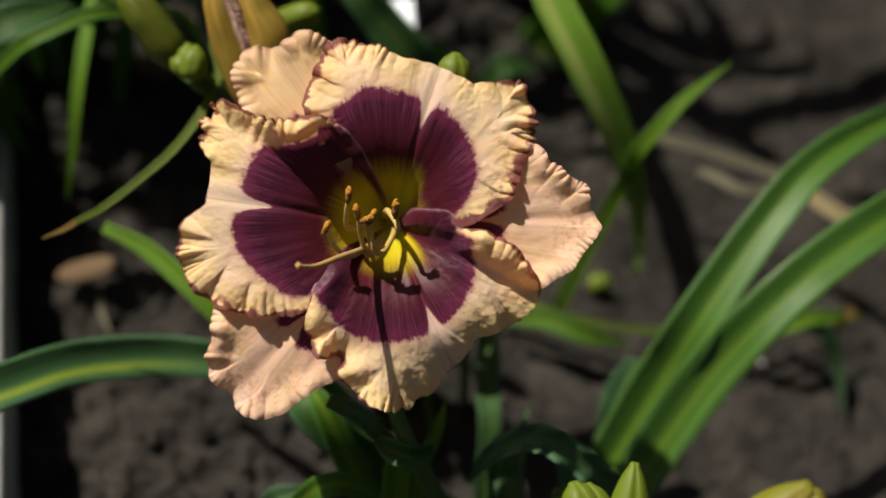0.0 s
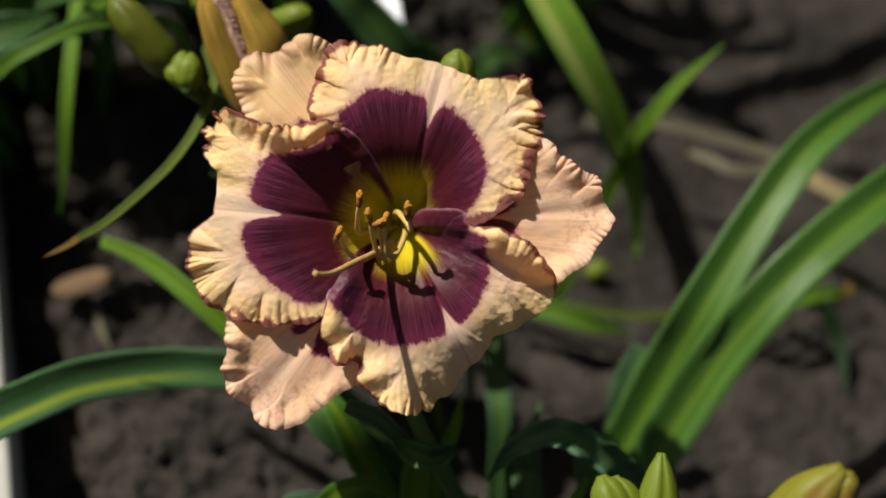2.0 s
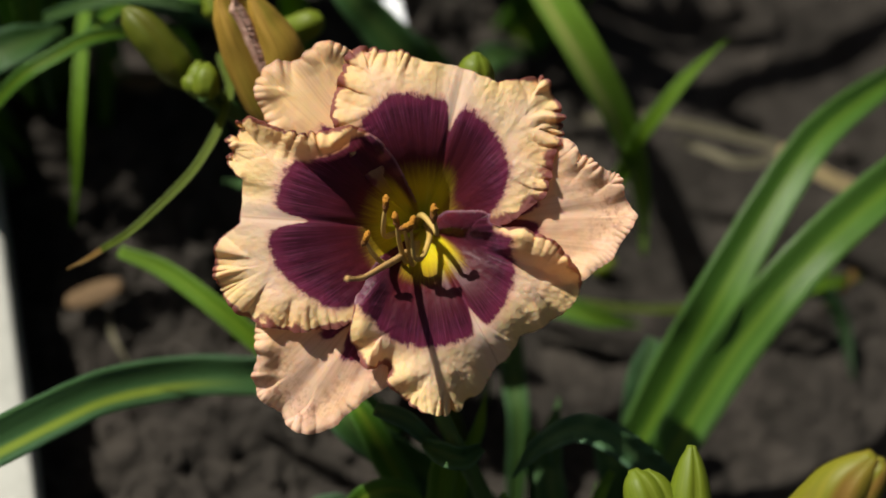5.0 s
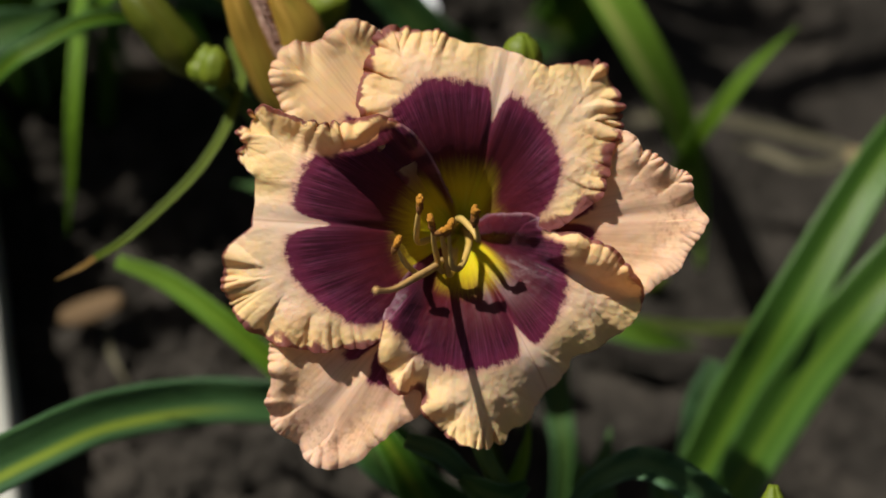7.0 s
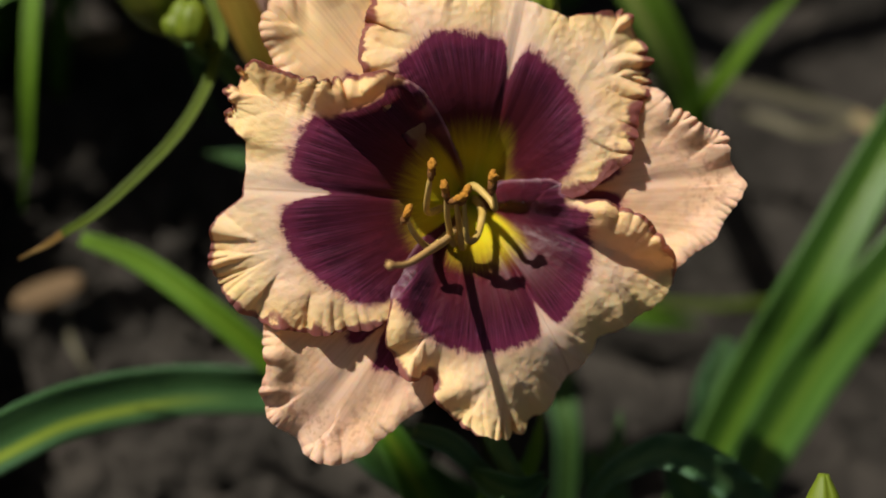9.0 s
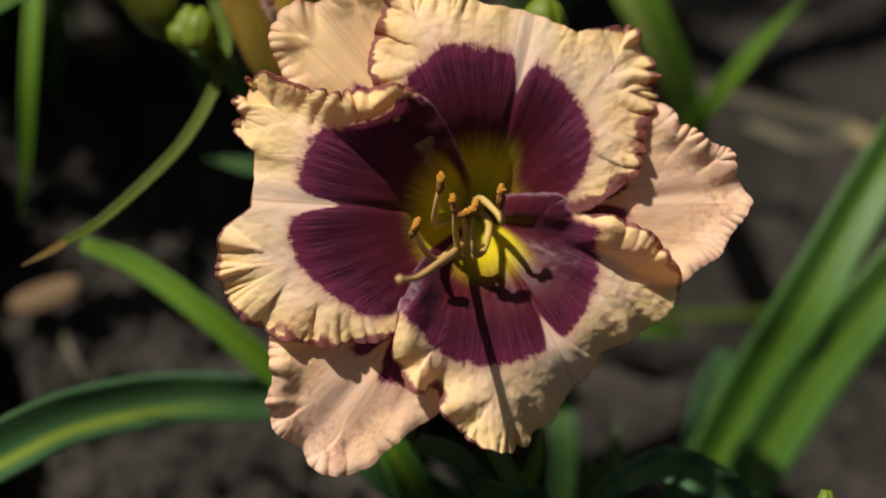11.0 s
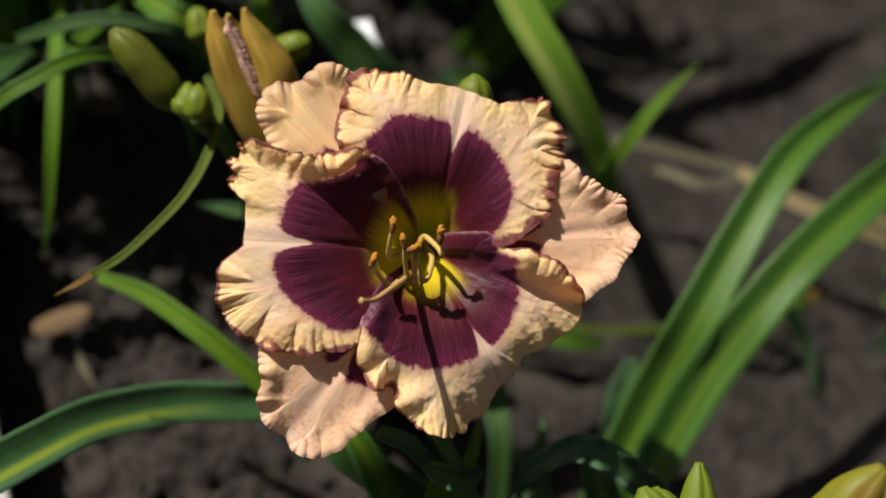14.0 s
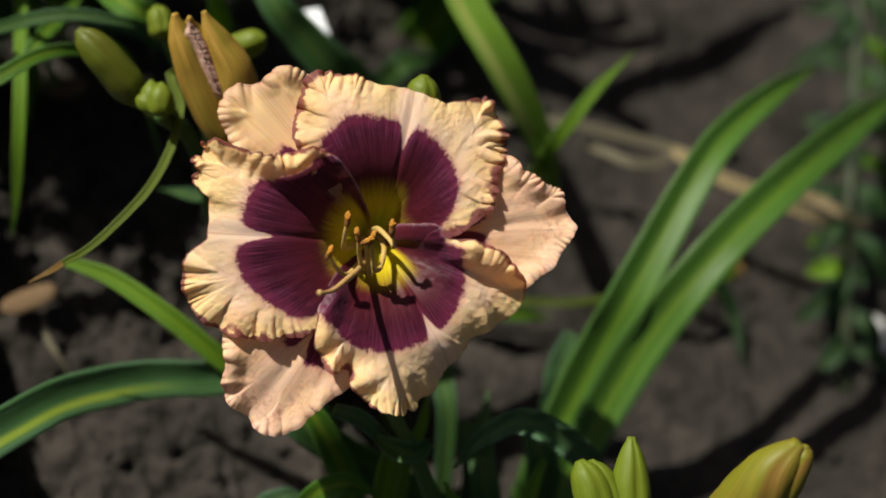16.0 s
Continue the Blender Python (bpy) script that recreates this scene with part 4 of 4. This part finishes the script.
leaf([(0.0, 0.14, -0.030), (-0.049, 0.178, 0.05), (-0.068, 0.170, 0.080), (-0.093, 0.170, 0.100), (-0.114, 0.173, 0.115), (-0.145, 0.20, 0.12)], 0.023, LEAF_DARK, "dark green leaf rising behind the flower", seed=21)
# Added leaf beyond the view; it casts the far shadow band.
leaf([(-0.05, 0.31, -0.030), (-0.012, 0.334, 0.066), (0.016, 0.369, 0.072), (0.048, 0.406, 0.074), (0.081, 0.447, 0.070), (0.12, 0.49, 0.06)], 0.042, LEAF, "added out-of-view leaf casting a shadow band on the far soil", seed=35, n=50, profile=(0.8, 1, 1, 1, 0.9, 0.3))
leaf([(-0.03, 0.16, -0.030), (-0.055, 0.190, 0.055), (-0.080, 0.182, 0.085), (-0.10, 0.186, 0.10)], 0.010, LEAF, seed=27)
leaf([(-0.12, 0.15, -0.030), (-0.137, 0.180, 0.05), (-0.142, 0.184, 0.07), (-0.149, 0.192, 0.08), (-0.165, 0.215, 0.085)], 0.010, LEAF, seed=22)
leaf([(-0.254, 0.166, 0.100), (-0.238, 0.132, 0.108), (-0.226, 0.106, 0.105), (-0.211, 0.075, 0.100), (-0.201, 0.052, 0.085), (-0.195, 0.036, 0.060), (-0.193, 0.025, 0.035)], 0.0068, LEAF_PALE, "leaf hanging with its tip on the soil", profile=(1, 1, 1, 1, 0.75, 0.1), seed=23, n=56)
leaf([(-0.240, 0.020, 0.090), (-0.216, 0.030, 0.130), (-0.204, 0.042, 0.140), (-0.194, 0.062, 0.140), (-0.183, 0.082, 0.130), (-0.167, 0.105, 0.110), (-0.14, 0.10, 0.04)], 0.0075, LEAF, seed=24, n=50)
leaf([(-0.26, 0.14, 0.04), (-0.242, 0.152, 0.06), (-0.220, 0.155, 0.065), (-0.191, 0.167, 0.06), (-0.174, 0.186, 0.03), (-0.165, 0.19, 0.0)], 0.010, LEAF_BLUE, seed=25)
leaf([(-0.242, 0.135, -0.030), (-0.240, 0.146, 0.03), (-0.237, 0.162, 0.035), (-0.235, 0.184, 0.03), (-0.234, 0.21, 0.02)], 0.010, LEAF, seed=26)
leaf([(-0.095, 0.060, -0.030), (-0.095, 0.075, 0.06), (-0.113, 0.070, 0.065), (-0.131, 0.071, 0.058)], 0.0075, LEAF_DARK, seed=28, profile=(0.8, 1, 0.9, 0.1))
# dead strips bending out of the clump towards the far side
leaf([(0.010, 0.265, -0.020), (0.039, 0.244, 0.020), (0.059, 0.243, 0.030), (0.090, 0.249, 0.030), (0.127, 0.254, 0.030), (0.156, 0.250, 0.030)], 0.0062, STRAW, "dull grey-brown dead leaf strip", seed=61, n=50, profile=(0.7, 1, 1, 1, 1, 0.9))
leaf([(0.130, 0.253, 0.031), (0.120, 0.240, 0.030), (0.106, 0.232, 0.030), (0.092, 0.236, 0.026), (0.073, 0.245, 0.015)], 0.0055, STRAW, "dull dead leaf strip curled back", seed=62, n=40, profile=(0.6, 1, 1, 0.9, 0.6))
leaf([(0.127, 0.251, 0.032), (0.157, 0.246, 0.030), (0.182, 0.247, 0.028), (0.207, 0.248, 0.025), (0.237, 0.259, 0.012), (0.273, 0.285, -0.020)], 0.0085, STRAW_PALE, "bright straw-coloured dead leaf strip", seed=63, n=50, profile=(0.8, 1, 1, 0.9, 0.8, 0.6))
leaf([(0.202, 0.252, 0.030), (0.219, 0.259, 0.028), (0.239, 0.259, 0.024), (0.264, 0.272, 0.010)], 0.0060, STRAW_PALE, "bright straw-coloured dead leaf strip", seed=64, n=40, profile=(0.7, 1, 0.9, 0.5))
plant, ORIGIN = plant_here, Vector((0.06, 0.0, 0.0))

plant, ORIGIN = back, Vector((0.02, 0.14, 0.0))
leaf([(-0.302, 0.052, 0.050), (-0.256, 0.051, 0.100), (-0.239, 0.065, 0.110), (-0.232, 0.092, 0.100)], 0.019, LEAF_DARK, "broad dark green leaf at the edge of the clump", seed=45, profile=(1, 1, 1, 0.3))
leaf([(-0.237, 0.086, 0.110), (-0.212, 0.089, 0.130), (-0.193, 0.098, 0.135), (-0.168, 0.110, 0.130), (-0.154, 0.130, 0.110)], 0.007, LEAF_DARK, "grey-green leaf arching behind the buds", seed=51, n=40)
leaf([(-0.206, 0.071, 0.120), (-0.206, 0.090, 0.120), (-0.207, 0.115, 0.110), (-0.208, 0.143, 0.100)], 0.008, LEAF, seed=52, n=30)
leaf([(-0.198, 0.143, 0.110), (-0.176, 0.129, 0.120), (-0.159, 0.135, 0.110), (-0.149, 0.144, 0.090)], 0.014, LEAF, seed=53, n=30)
leaf([(-0.141, 0.183, 0.050), (-0.139, 0.167, 0.090), (-0.141, 0.164, 0.110), (-0.146, 0.170, 0.120)], 0.011, LEAF_PALE, "upright yellow-green leaf behind the spent flower", seed=54, n=30)
# Five added leaves, hidden by the flower, that only shade the soil.
leaf([(-0.017, 0.054, -0.030), (-0.033, 0.046, 0.070), (-0.033, 0.069, 0.100), (-0.012, 0.092, 0.100), (0.010, 0.102, 0.090), (0.029, 0.102, 0.075)], 0.019, LEAF_DARK, "added hidden leaf behind the flower, shading the soil", seed=40)
leaf([(-0.011, 0.057, -0.030), (-0.023, 0.047, 0.060), (-0.009, 0.058, 0.090), (0.013, 0.070, 0.090), (0.036, 0.073, 0.075)], 0.019, LEAF_DARK, "added hidden leaf behind the flower, shading the soil", seed=41)
leaf([(-0.007, 0.063, -0.030), (-0.019, 0.053, 0.090), (-0.022, 0.081, 0.115), (-0.010, 0.104, 0.115), (0.004, 0.112, 0.105)], 0.019, LEAF_DARK, "added hidden leaf behind the flower, shading the soil", seed=42)
leaf([(-0.000, 0.062, -0.030), (0.004, 0.060, 0.050), (-0.000, 0.067, 0.085), (-0.016, 0.078, 0.100)], 0.019, LEAF_DARK, "added hidden leaf behind the flower, shading the soil", seed=43)
leaf([(-0.010, 0.054, -0.030), (-0.030, 0.028, 0.050), (-0.052, 0.017, 0.080)], 0.019, LEAF_DARK, "added hidden leaf behind the flower, shading the soil", seed=44)
plant, ORIGIN = plant_here, Vector((0.06, 0.0, 0.0))

# ---- buds ----
def bud(pts, radius, material, label, stalk=None, profile=(0.5, 0.85, 1.0, 1.0, 0.98, 0.97, 0.92, 0.82, 0.62, 0.22), lobes=3, group="daylily buds", cut=0.16):
    base = Vector(pts[0])
    root = thing("flower_bud", label, "flower bud", group, at=base)
    rel = [Vector(p) - base for p in pts]
    part("bud_body", tube_mesh("bud_body", rel, [radius * p for p in profile], material, 34, 36, 0.03, lobes, cut, seed=radius * 999), root)
    if stalk:
        part("stalk", tube_mesh("stalk", [Vector(p) - base for p in stalk], (0.0022, 0.0022, 0.0026), STEM, 20, 10), root)
    return root


bud([(0.131, -0.0728, 0.1327), (0.1216, -0.0595, 0.1429), (0.1101, -0.0492, 0.1509)], 0.0090, BUD, "plump green bud with a blunt tip", [(0.131, -0.0728, 0.1327), (0.125, -0.07, 0.09), (0.10, -0.04, -0.030)])
bud([(0.1367, -0.0697, 0.1312), (0.1265, -0.0566, 0.1412), (0.1146, -0.0463, 0.1491)], 0.0086, BUD, "plump green bud pressed against its neighbour", [(0.1367, -0.0697, 0.1312), (0.128, -0.07, 0.09), (0.10, -0.04, -0.030)])
bud([(0.1457, -0.0685, 0.1306), (0.137, -0.0528, 0.1425), (0.128, -0.0328, 0.1576)], 0.0086, BUD, "upright pointed green bud", [(0.1457, -0.0685, 0.1306), (0.13, -0.07, 0.09), (0.10, -0.04, -0.030)], (0.5, 0.8, 0.98, 1.06, 1.08, 1.05, 0.96, 0.8, 0.55, 0.2), cut=0.22)
ripe = bud([(0.1745, -0.0590, 0.1446), (0.1795, -0.0520, 0.1640), (0.1838, -0.0425, 0.1845), (0.1890, -0.0325, 0.1985)], 0.0132, BUD_RIPE, "large ripe yellow bud flushed red, about to open", [(0.1766, -0.0597, 0.1446), (0.14, -0.075, 0.10), (0.10, -0.04, -0.030)],
           (0.6, 0.9, 1.0, 1.04, 1.03, 0.97, 0.86, 0.70, 0.50, 0.24), cut=0.12)
R0 = Vector((0.1745, -0.0590, 0.1446))
part("sepal", tube_mesh("sepal", [Vector(p) - R0 for p in [(0.1840, -0.0640, 0.1500), (0.1882, -0.0560, 0.1670), (0.1917, -0.0450, 0.1840), (0.1926, -0.0360, 0.1940), (0.1914, -0.0328, 0.1985)]], (0.0035, 0.0058, 0.0060, 0.0054, 0.0042, 0.0016), BUD_RIPE, 36, 18, 0.04, seed=4), ripe, "green-tipped outer sepal parting from the bud")
bud([(-0.0059, 0.0575, 0.1895), (-0.0095, 0.065, 0.2015), (-0.0128, 0.0716, 0.2127)], 0.0088, BUD, "green bud behind the flower", [(-0.0059, 0.0575, 0.1895), (0.01, 0.06, 0.12), (0.03, 0.06, -0.030)])
bud([(-0.1362, 0.0501, 0.1498), (-0.1551, 0.0531, 0.165), (-0.1721, 0.0572, 0.1747)], 0.0090, BUD_SHADE, "long plump green bud on a stalk", [(-0.1362, 0.0501, 0.1498), (-0.11, 0.06, 0.12), (-0.08, 0.07, -0.030)])
bud([(-0.1253, 0.041, 0.1553), (-0.1290, 0.046, 0.1610), (-0.1325, 0.0510, 0.1667)], 0.0062, BUD, "small round green bud in a cluster", [(-0.1253, 0.041, 0.1553), (-0.11, 0.06, 0.11), (-0.08, 0.07, -0.030)], (0.6, 0.9, 1, 1, 0.95, 0.82, 0.55, 0.14), cut=0.06)
bud([(-0.1218, 0.0374, 0.1604), (-0.1240, 0.043, 0.1660), (-0.1262, 0.0485, 0.1712)], 0.0060, BUD, "small round green bud in a cluster", [(-0.1218, 0.0354, 0.1634), (-0.11, 0.06, 0.11), (-0.08, 0.07, -0.030)], (0.6, 0.9, 1, 1, 0.95, 0.82, 0.55, 0.14), cut=0.06)
bud([(-0.1201, 0.0449, 0.1581), (-0.128, 0.043, 0.160), (-0.1355, 0.0412, 0.1619)], 0.0058, BUD, "small green bud with a pointed tip", [(-0.1201, 0.0449, 0.1581), (-0.11, 0.06, 0.11), (-0.08, 0.07, -0.030)])
bud([(-0.1126, 0.0984, 0.1478), (-0.104, 0.101, 0.156), (-0.0953, 0.103, 0.1633)], 0.0075, BUD, "yellow-green bud behind the spent flower", [(-0.1126, 0.0984, 0.1478), (-0.10, 0.09, 0.10), (-0.08, 0.07, -0.030)])
bud([(-0.1413, 0.0881, 0.1533), (-0.146, 0.094, 0.158), (-0.151, 0.0991, 0.1618)], 0.0065, BUD, "green bud in the shade", [(-0.1413, 0.0881, 0.1533), (-0.11, 0.08, 0.10), (-0.08, 0.07, -0.030)])
bud([(0.055, 0.163, -0.022), (0.060, 0.168, -0.019), (0.065, 0.172, -0.017)], 0.0056, BUD, "small yellow-green bud lying low beside the flower", None, (0.4, 0.9, 1, 0.95, 0.85, 0.55, 0.15))

# ---- spent flower ----
spent = thing("spent_flower", "withered ochre daylily flower folded round a purple seam", "spent flower", at=(-0.0788, 0.0489, 0.1537))
B0 = Vector((-0.0788, 0.0489, 0.1537))


def spent_part(name, pts, radii, material, label="", **kw):
    return part(name, tube_mesh(name, [Vector(p) - B0 for p in pts], radii, material, 150 if len(pts) > 9 else 44, 10 if len(pts) > 9 else 26, **kw), spent, label)


spent_part("tepal", [(-0.0871, 0.0445, 0.1489), (-0.0972, 0.0482, 0.1589), (-0.1112, 0.0546, 0.1750), (-0.1210, 0.0598, 0.1879), (-0.1260, 0.0626, 0.1948), (-0.1287, 0.0649, 0.2002)], (0.0063, 0.0092, 0.0097, 0.0076, 0.0045, 0.0017), SPENT, "ochre folded tepal", rough=0.08, lobes=6, groove=0.07, seed=1, squash=0.9)
spent_part("tepal", [(-0.0846, 0.0472, 0.1471), (-0.0895, 0.0549, 0.1621), (-0.0974, 0.0625, 0.1782), (-0.1073, 0.0666, 0.1892), (-0.1134, 0.0692, 0.1961), (-0.1172, 0.0713, 0.2015)], (0.0067, 0.0118, 0.0112, 0.0079, 0.0042, 0.0014), SPENT, "ochre folded tepal", rough=0.08, lobes=6, groove=0.07, seed=2, squash=0.9)
spent_part("tepal", [(-0.0867, 0.0499, 0.1429), (-0.0977, 0.0599, 0.1563), (-0.1121, 0.0670, 0.1737), (-0.1207, 0.0684, 0.1873), (-0.1230, 0.0689, 0.1971)], (0.0060, 0.0101, 0.0090, 0.0060, 0.0011), SPENT, "ochre folded tepal", rough=0.1, lobes=5, groove=0.1, seed=3)
ACROSS = Vector((0.83, 0.54, 0.1))
crest = spline([(-0.1209, 0.0626, 0.2012), (-0.1181, 0.0605, 0.1972), (-0.1131, 0.0585, 0.1927), (-0.1065, 0.0547, 0.1853), (-0.0995, 0.0513, 0.1768), (-0.0943, 0.0501, 0.1688)], 60)
for sign in (-1, 1):
    edge_rows = []
    for i, p in enumerate(crest):
        wob = 0.0012 * noise.noise(Vector((i * 0.75, 3.0, 0))) + 0.0007 * noise.noise(Vector((i * 0.9, sign * 7.0, 0)))
        thin = min(1, i / 12, (59 - i) / 10) + 0.08
        edge_rows += [p - B0 + ACROSS * sign * 0.0032 * thin - VIEW * 0.0012, p - B0 + ACROSS * (sign * 0.0017 * thin + wob * 0.9) + VIEW * 0.0008, p - B0 + ACROSS * (sign * 0.0002 + wob * thin) + VIEW * (0.0016 + wob)]
    part("petal_edge", mesh_of("petal_edge", edge_rows, grid_faces(60, 3), SPENT_SEAM), spent, "crinkled pinkish-purple petal edge", 0.0004)
spent_part("stalk", [(-0.0788, 0.0489, 0.1537), (-0.07, 0.055, 0.10), (-0.06, 0.07, -0.030)], (0.004, 0.003, 0.004), STEM)

# ---- plant tag ----
tag_me = blade_mesh("plant_tag", [(-0.100, 0.209, 0.080), (-0.093, 0.195, 0.083), (-0.085, 0.181, 0.085), (-0.080, 0.172, 0.060), (-0.076, 0.168, -0.032)], 0.0135, TAG, 0.02, (0.9, 1, 1, 0.8, 0.3), n=24)
tagged(part("plant_tag", tag_me, None, "", 0.0012), "white plastic plant label stuck in the soil", "plant label")

# ---- dark-stemmed plant at the far side ----
lily = thing("leafy_stem_plant", "upright plant with a dark stem and short green leaves", "plant", at=(0.278, 0.173, -0.026))
LB = Vector((0.278, 0.173, -0.026))
axis_l = [(0.278, 0.173, -0.035), (0.261, 0.216, -0.005), (0.243, 0.278, 0.020), (0.228, 0.344, 0.040), (0.212, 0.425, 0.060)]
part("stem", tube_mesh("stem", [Vector(p) - LB for p in axis_l], (0.0052, 0.005, 0.0045, 0.004), STEM_DARK, 40, 12), lily)
rng = random.Random(11)
stem_pts = spline(axis_l, 60)
for i in range(40):
    p = stem_pts[8 + int(i * 51 / 39)]
    th = i * 2.4 + rng.uniform(-0.5, 0.5)
    d = Vector((math.cos(th), 0.9 * math.sin(th), rng.uniform(-0.2, 0.12)))
    ln = rng.uniform(0.026, 0.05) * (0.8 + 0.3 * i / 39)
    droop = Vector((0, 0, ln * rng.uniform(0.15, 0.45)))
    pts = [p - LB, p + d * ln * 0.45 + Vector((0, 0, 0.003)) - LB, p + d * ln * 0.8 - droop * 0.4 - LB, p + d * ln - droop - LB]
    # Most of these leaves take the shaded green, shade painted as colour.
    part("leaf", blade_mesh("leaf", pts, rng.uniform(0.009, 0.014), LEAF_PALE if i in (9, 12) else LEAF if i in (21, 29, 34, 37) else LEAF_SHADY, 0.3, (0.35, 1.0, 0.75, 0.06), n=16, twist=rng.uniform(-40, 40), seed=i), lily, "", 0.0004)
white_me = blade_mesh("fallen_petal", [(0.285, 0.229, -0.020), (0.287, 0.208, -0.014), (0.294, 0.195, -0.020)], 0.012, PETAL_FALLEN, 0.4, (0.3, 1, 0.3), n=16)
tagged(part("fallen_petal", white_me, None, "", 0.0006), "white fallen petal lying on the soil", "petal")

speck = tube_mesh("pebble", [(-0.0016, 0, 0), (0.0002, 0.0004, 0.0006), (0.0018, 0, 0)], (0.0007, 0.0016, 0.0006), PEBBLE, 12, 10, 0.3)
tagged(part("pebble", speck), "tiny pale pebble on the dry soil", "pebble").location = (0.1590, 0.1690, -0.023)

# ---- foliage added round the edge of the bed, mostly out of view, to shade the soil ----
def edge_clump(at, count, reach, height, seed, label, lean=0.0, fan=1.5):
    """A tuft of strap leaves fanning out from one foot."""
    root = thing("daylily_clump", label, "plant", "daylily clumps", at=at)
    r = random.Random(seed)
    for i in range(count):
        th = lean + r.uniform(-fan, fan)
        d = Vector((math.cos(th), math.sin(th), 0))
        ln, h = reach * r.uniform(0.7, 1.1), height * r.uniform(0.75, 1.15)
        foot = Vector((r.uniform(-0.02, 0.02), r.uniform(-0.02, 0.02), 0))
        pts = [foot, foot + d * ln * 0.22 + Vector((0, 0, h * 0.7)), foot + d * ln * 0.55 + Vector((0, 0, h)), foot + d * ln + Vector((0, 0, h * r.uniform(0.35, 0.7)))]
        part("leaf", blade_mesh("leaf", pts, r.uniform(0.014, 0.022), (LEAF, LEAF_DARK)[i % 2], 0.3, (0.8, 1, 1, 0.8, 0.1), face=(0.1, 0.1, 1), n=30, seed=seed + i), root, "", 0.0005)
    return root


edge_clump((-0.295, 0.15, -0.026), 56, 0.09, 0.161, 3, "added low dense tuft of green daylily leaves that shades the soil", 0.0, 3.1)
edge_clump((-0.25, 0.25, -0.026), 46, 0.11, 0.166, 4, "added low dense tuft of green daylily leaves that shades the soil", 0.0, 3.1)
edge_clump((-0.30, 0.045, -0.026), 20, 0.05, 0.080, 6, "added low tuft of green daylily leaves shading the soil beside the kerb", 0.3, 1.6)
edge_clump((-0.10, 0.36, -0.026), 18, 0.12, 0.156, 5, "added dense tuft of green daylily leaves that shades the far soil", 0.0, 3.1)
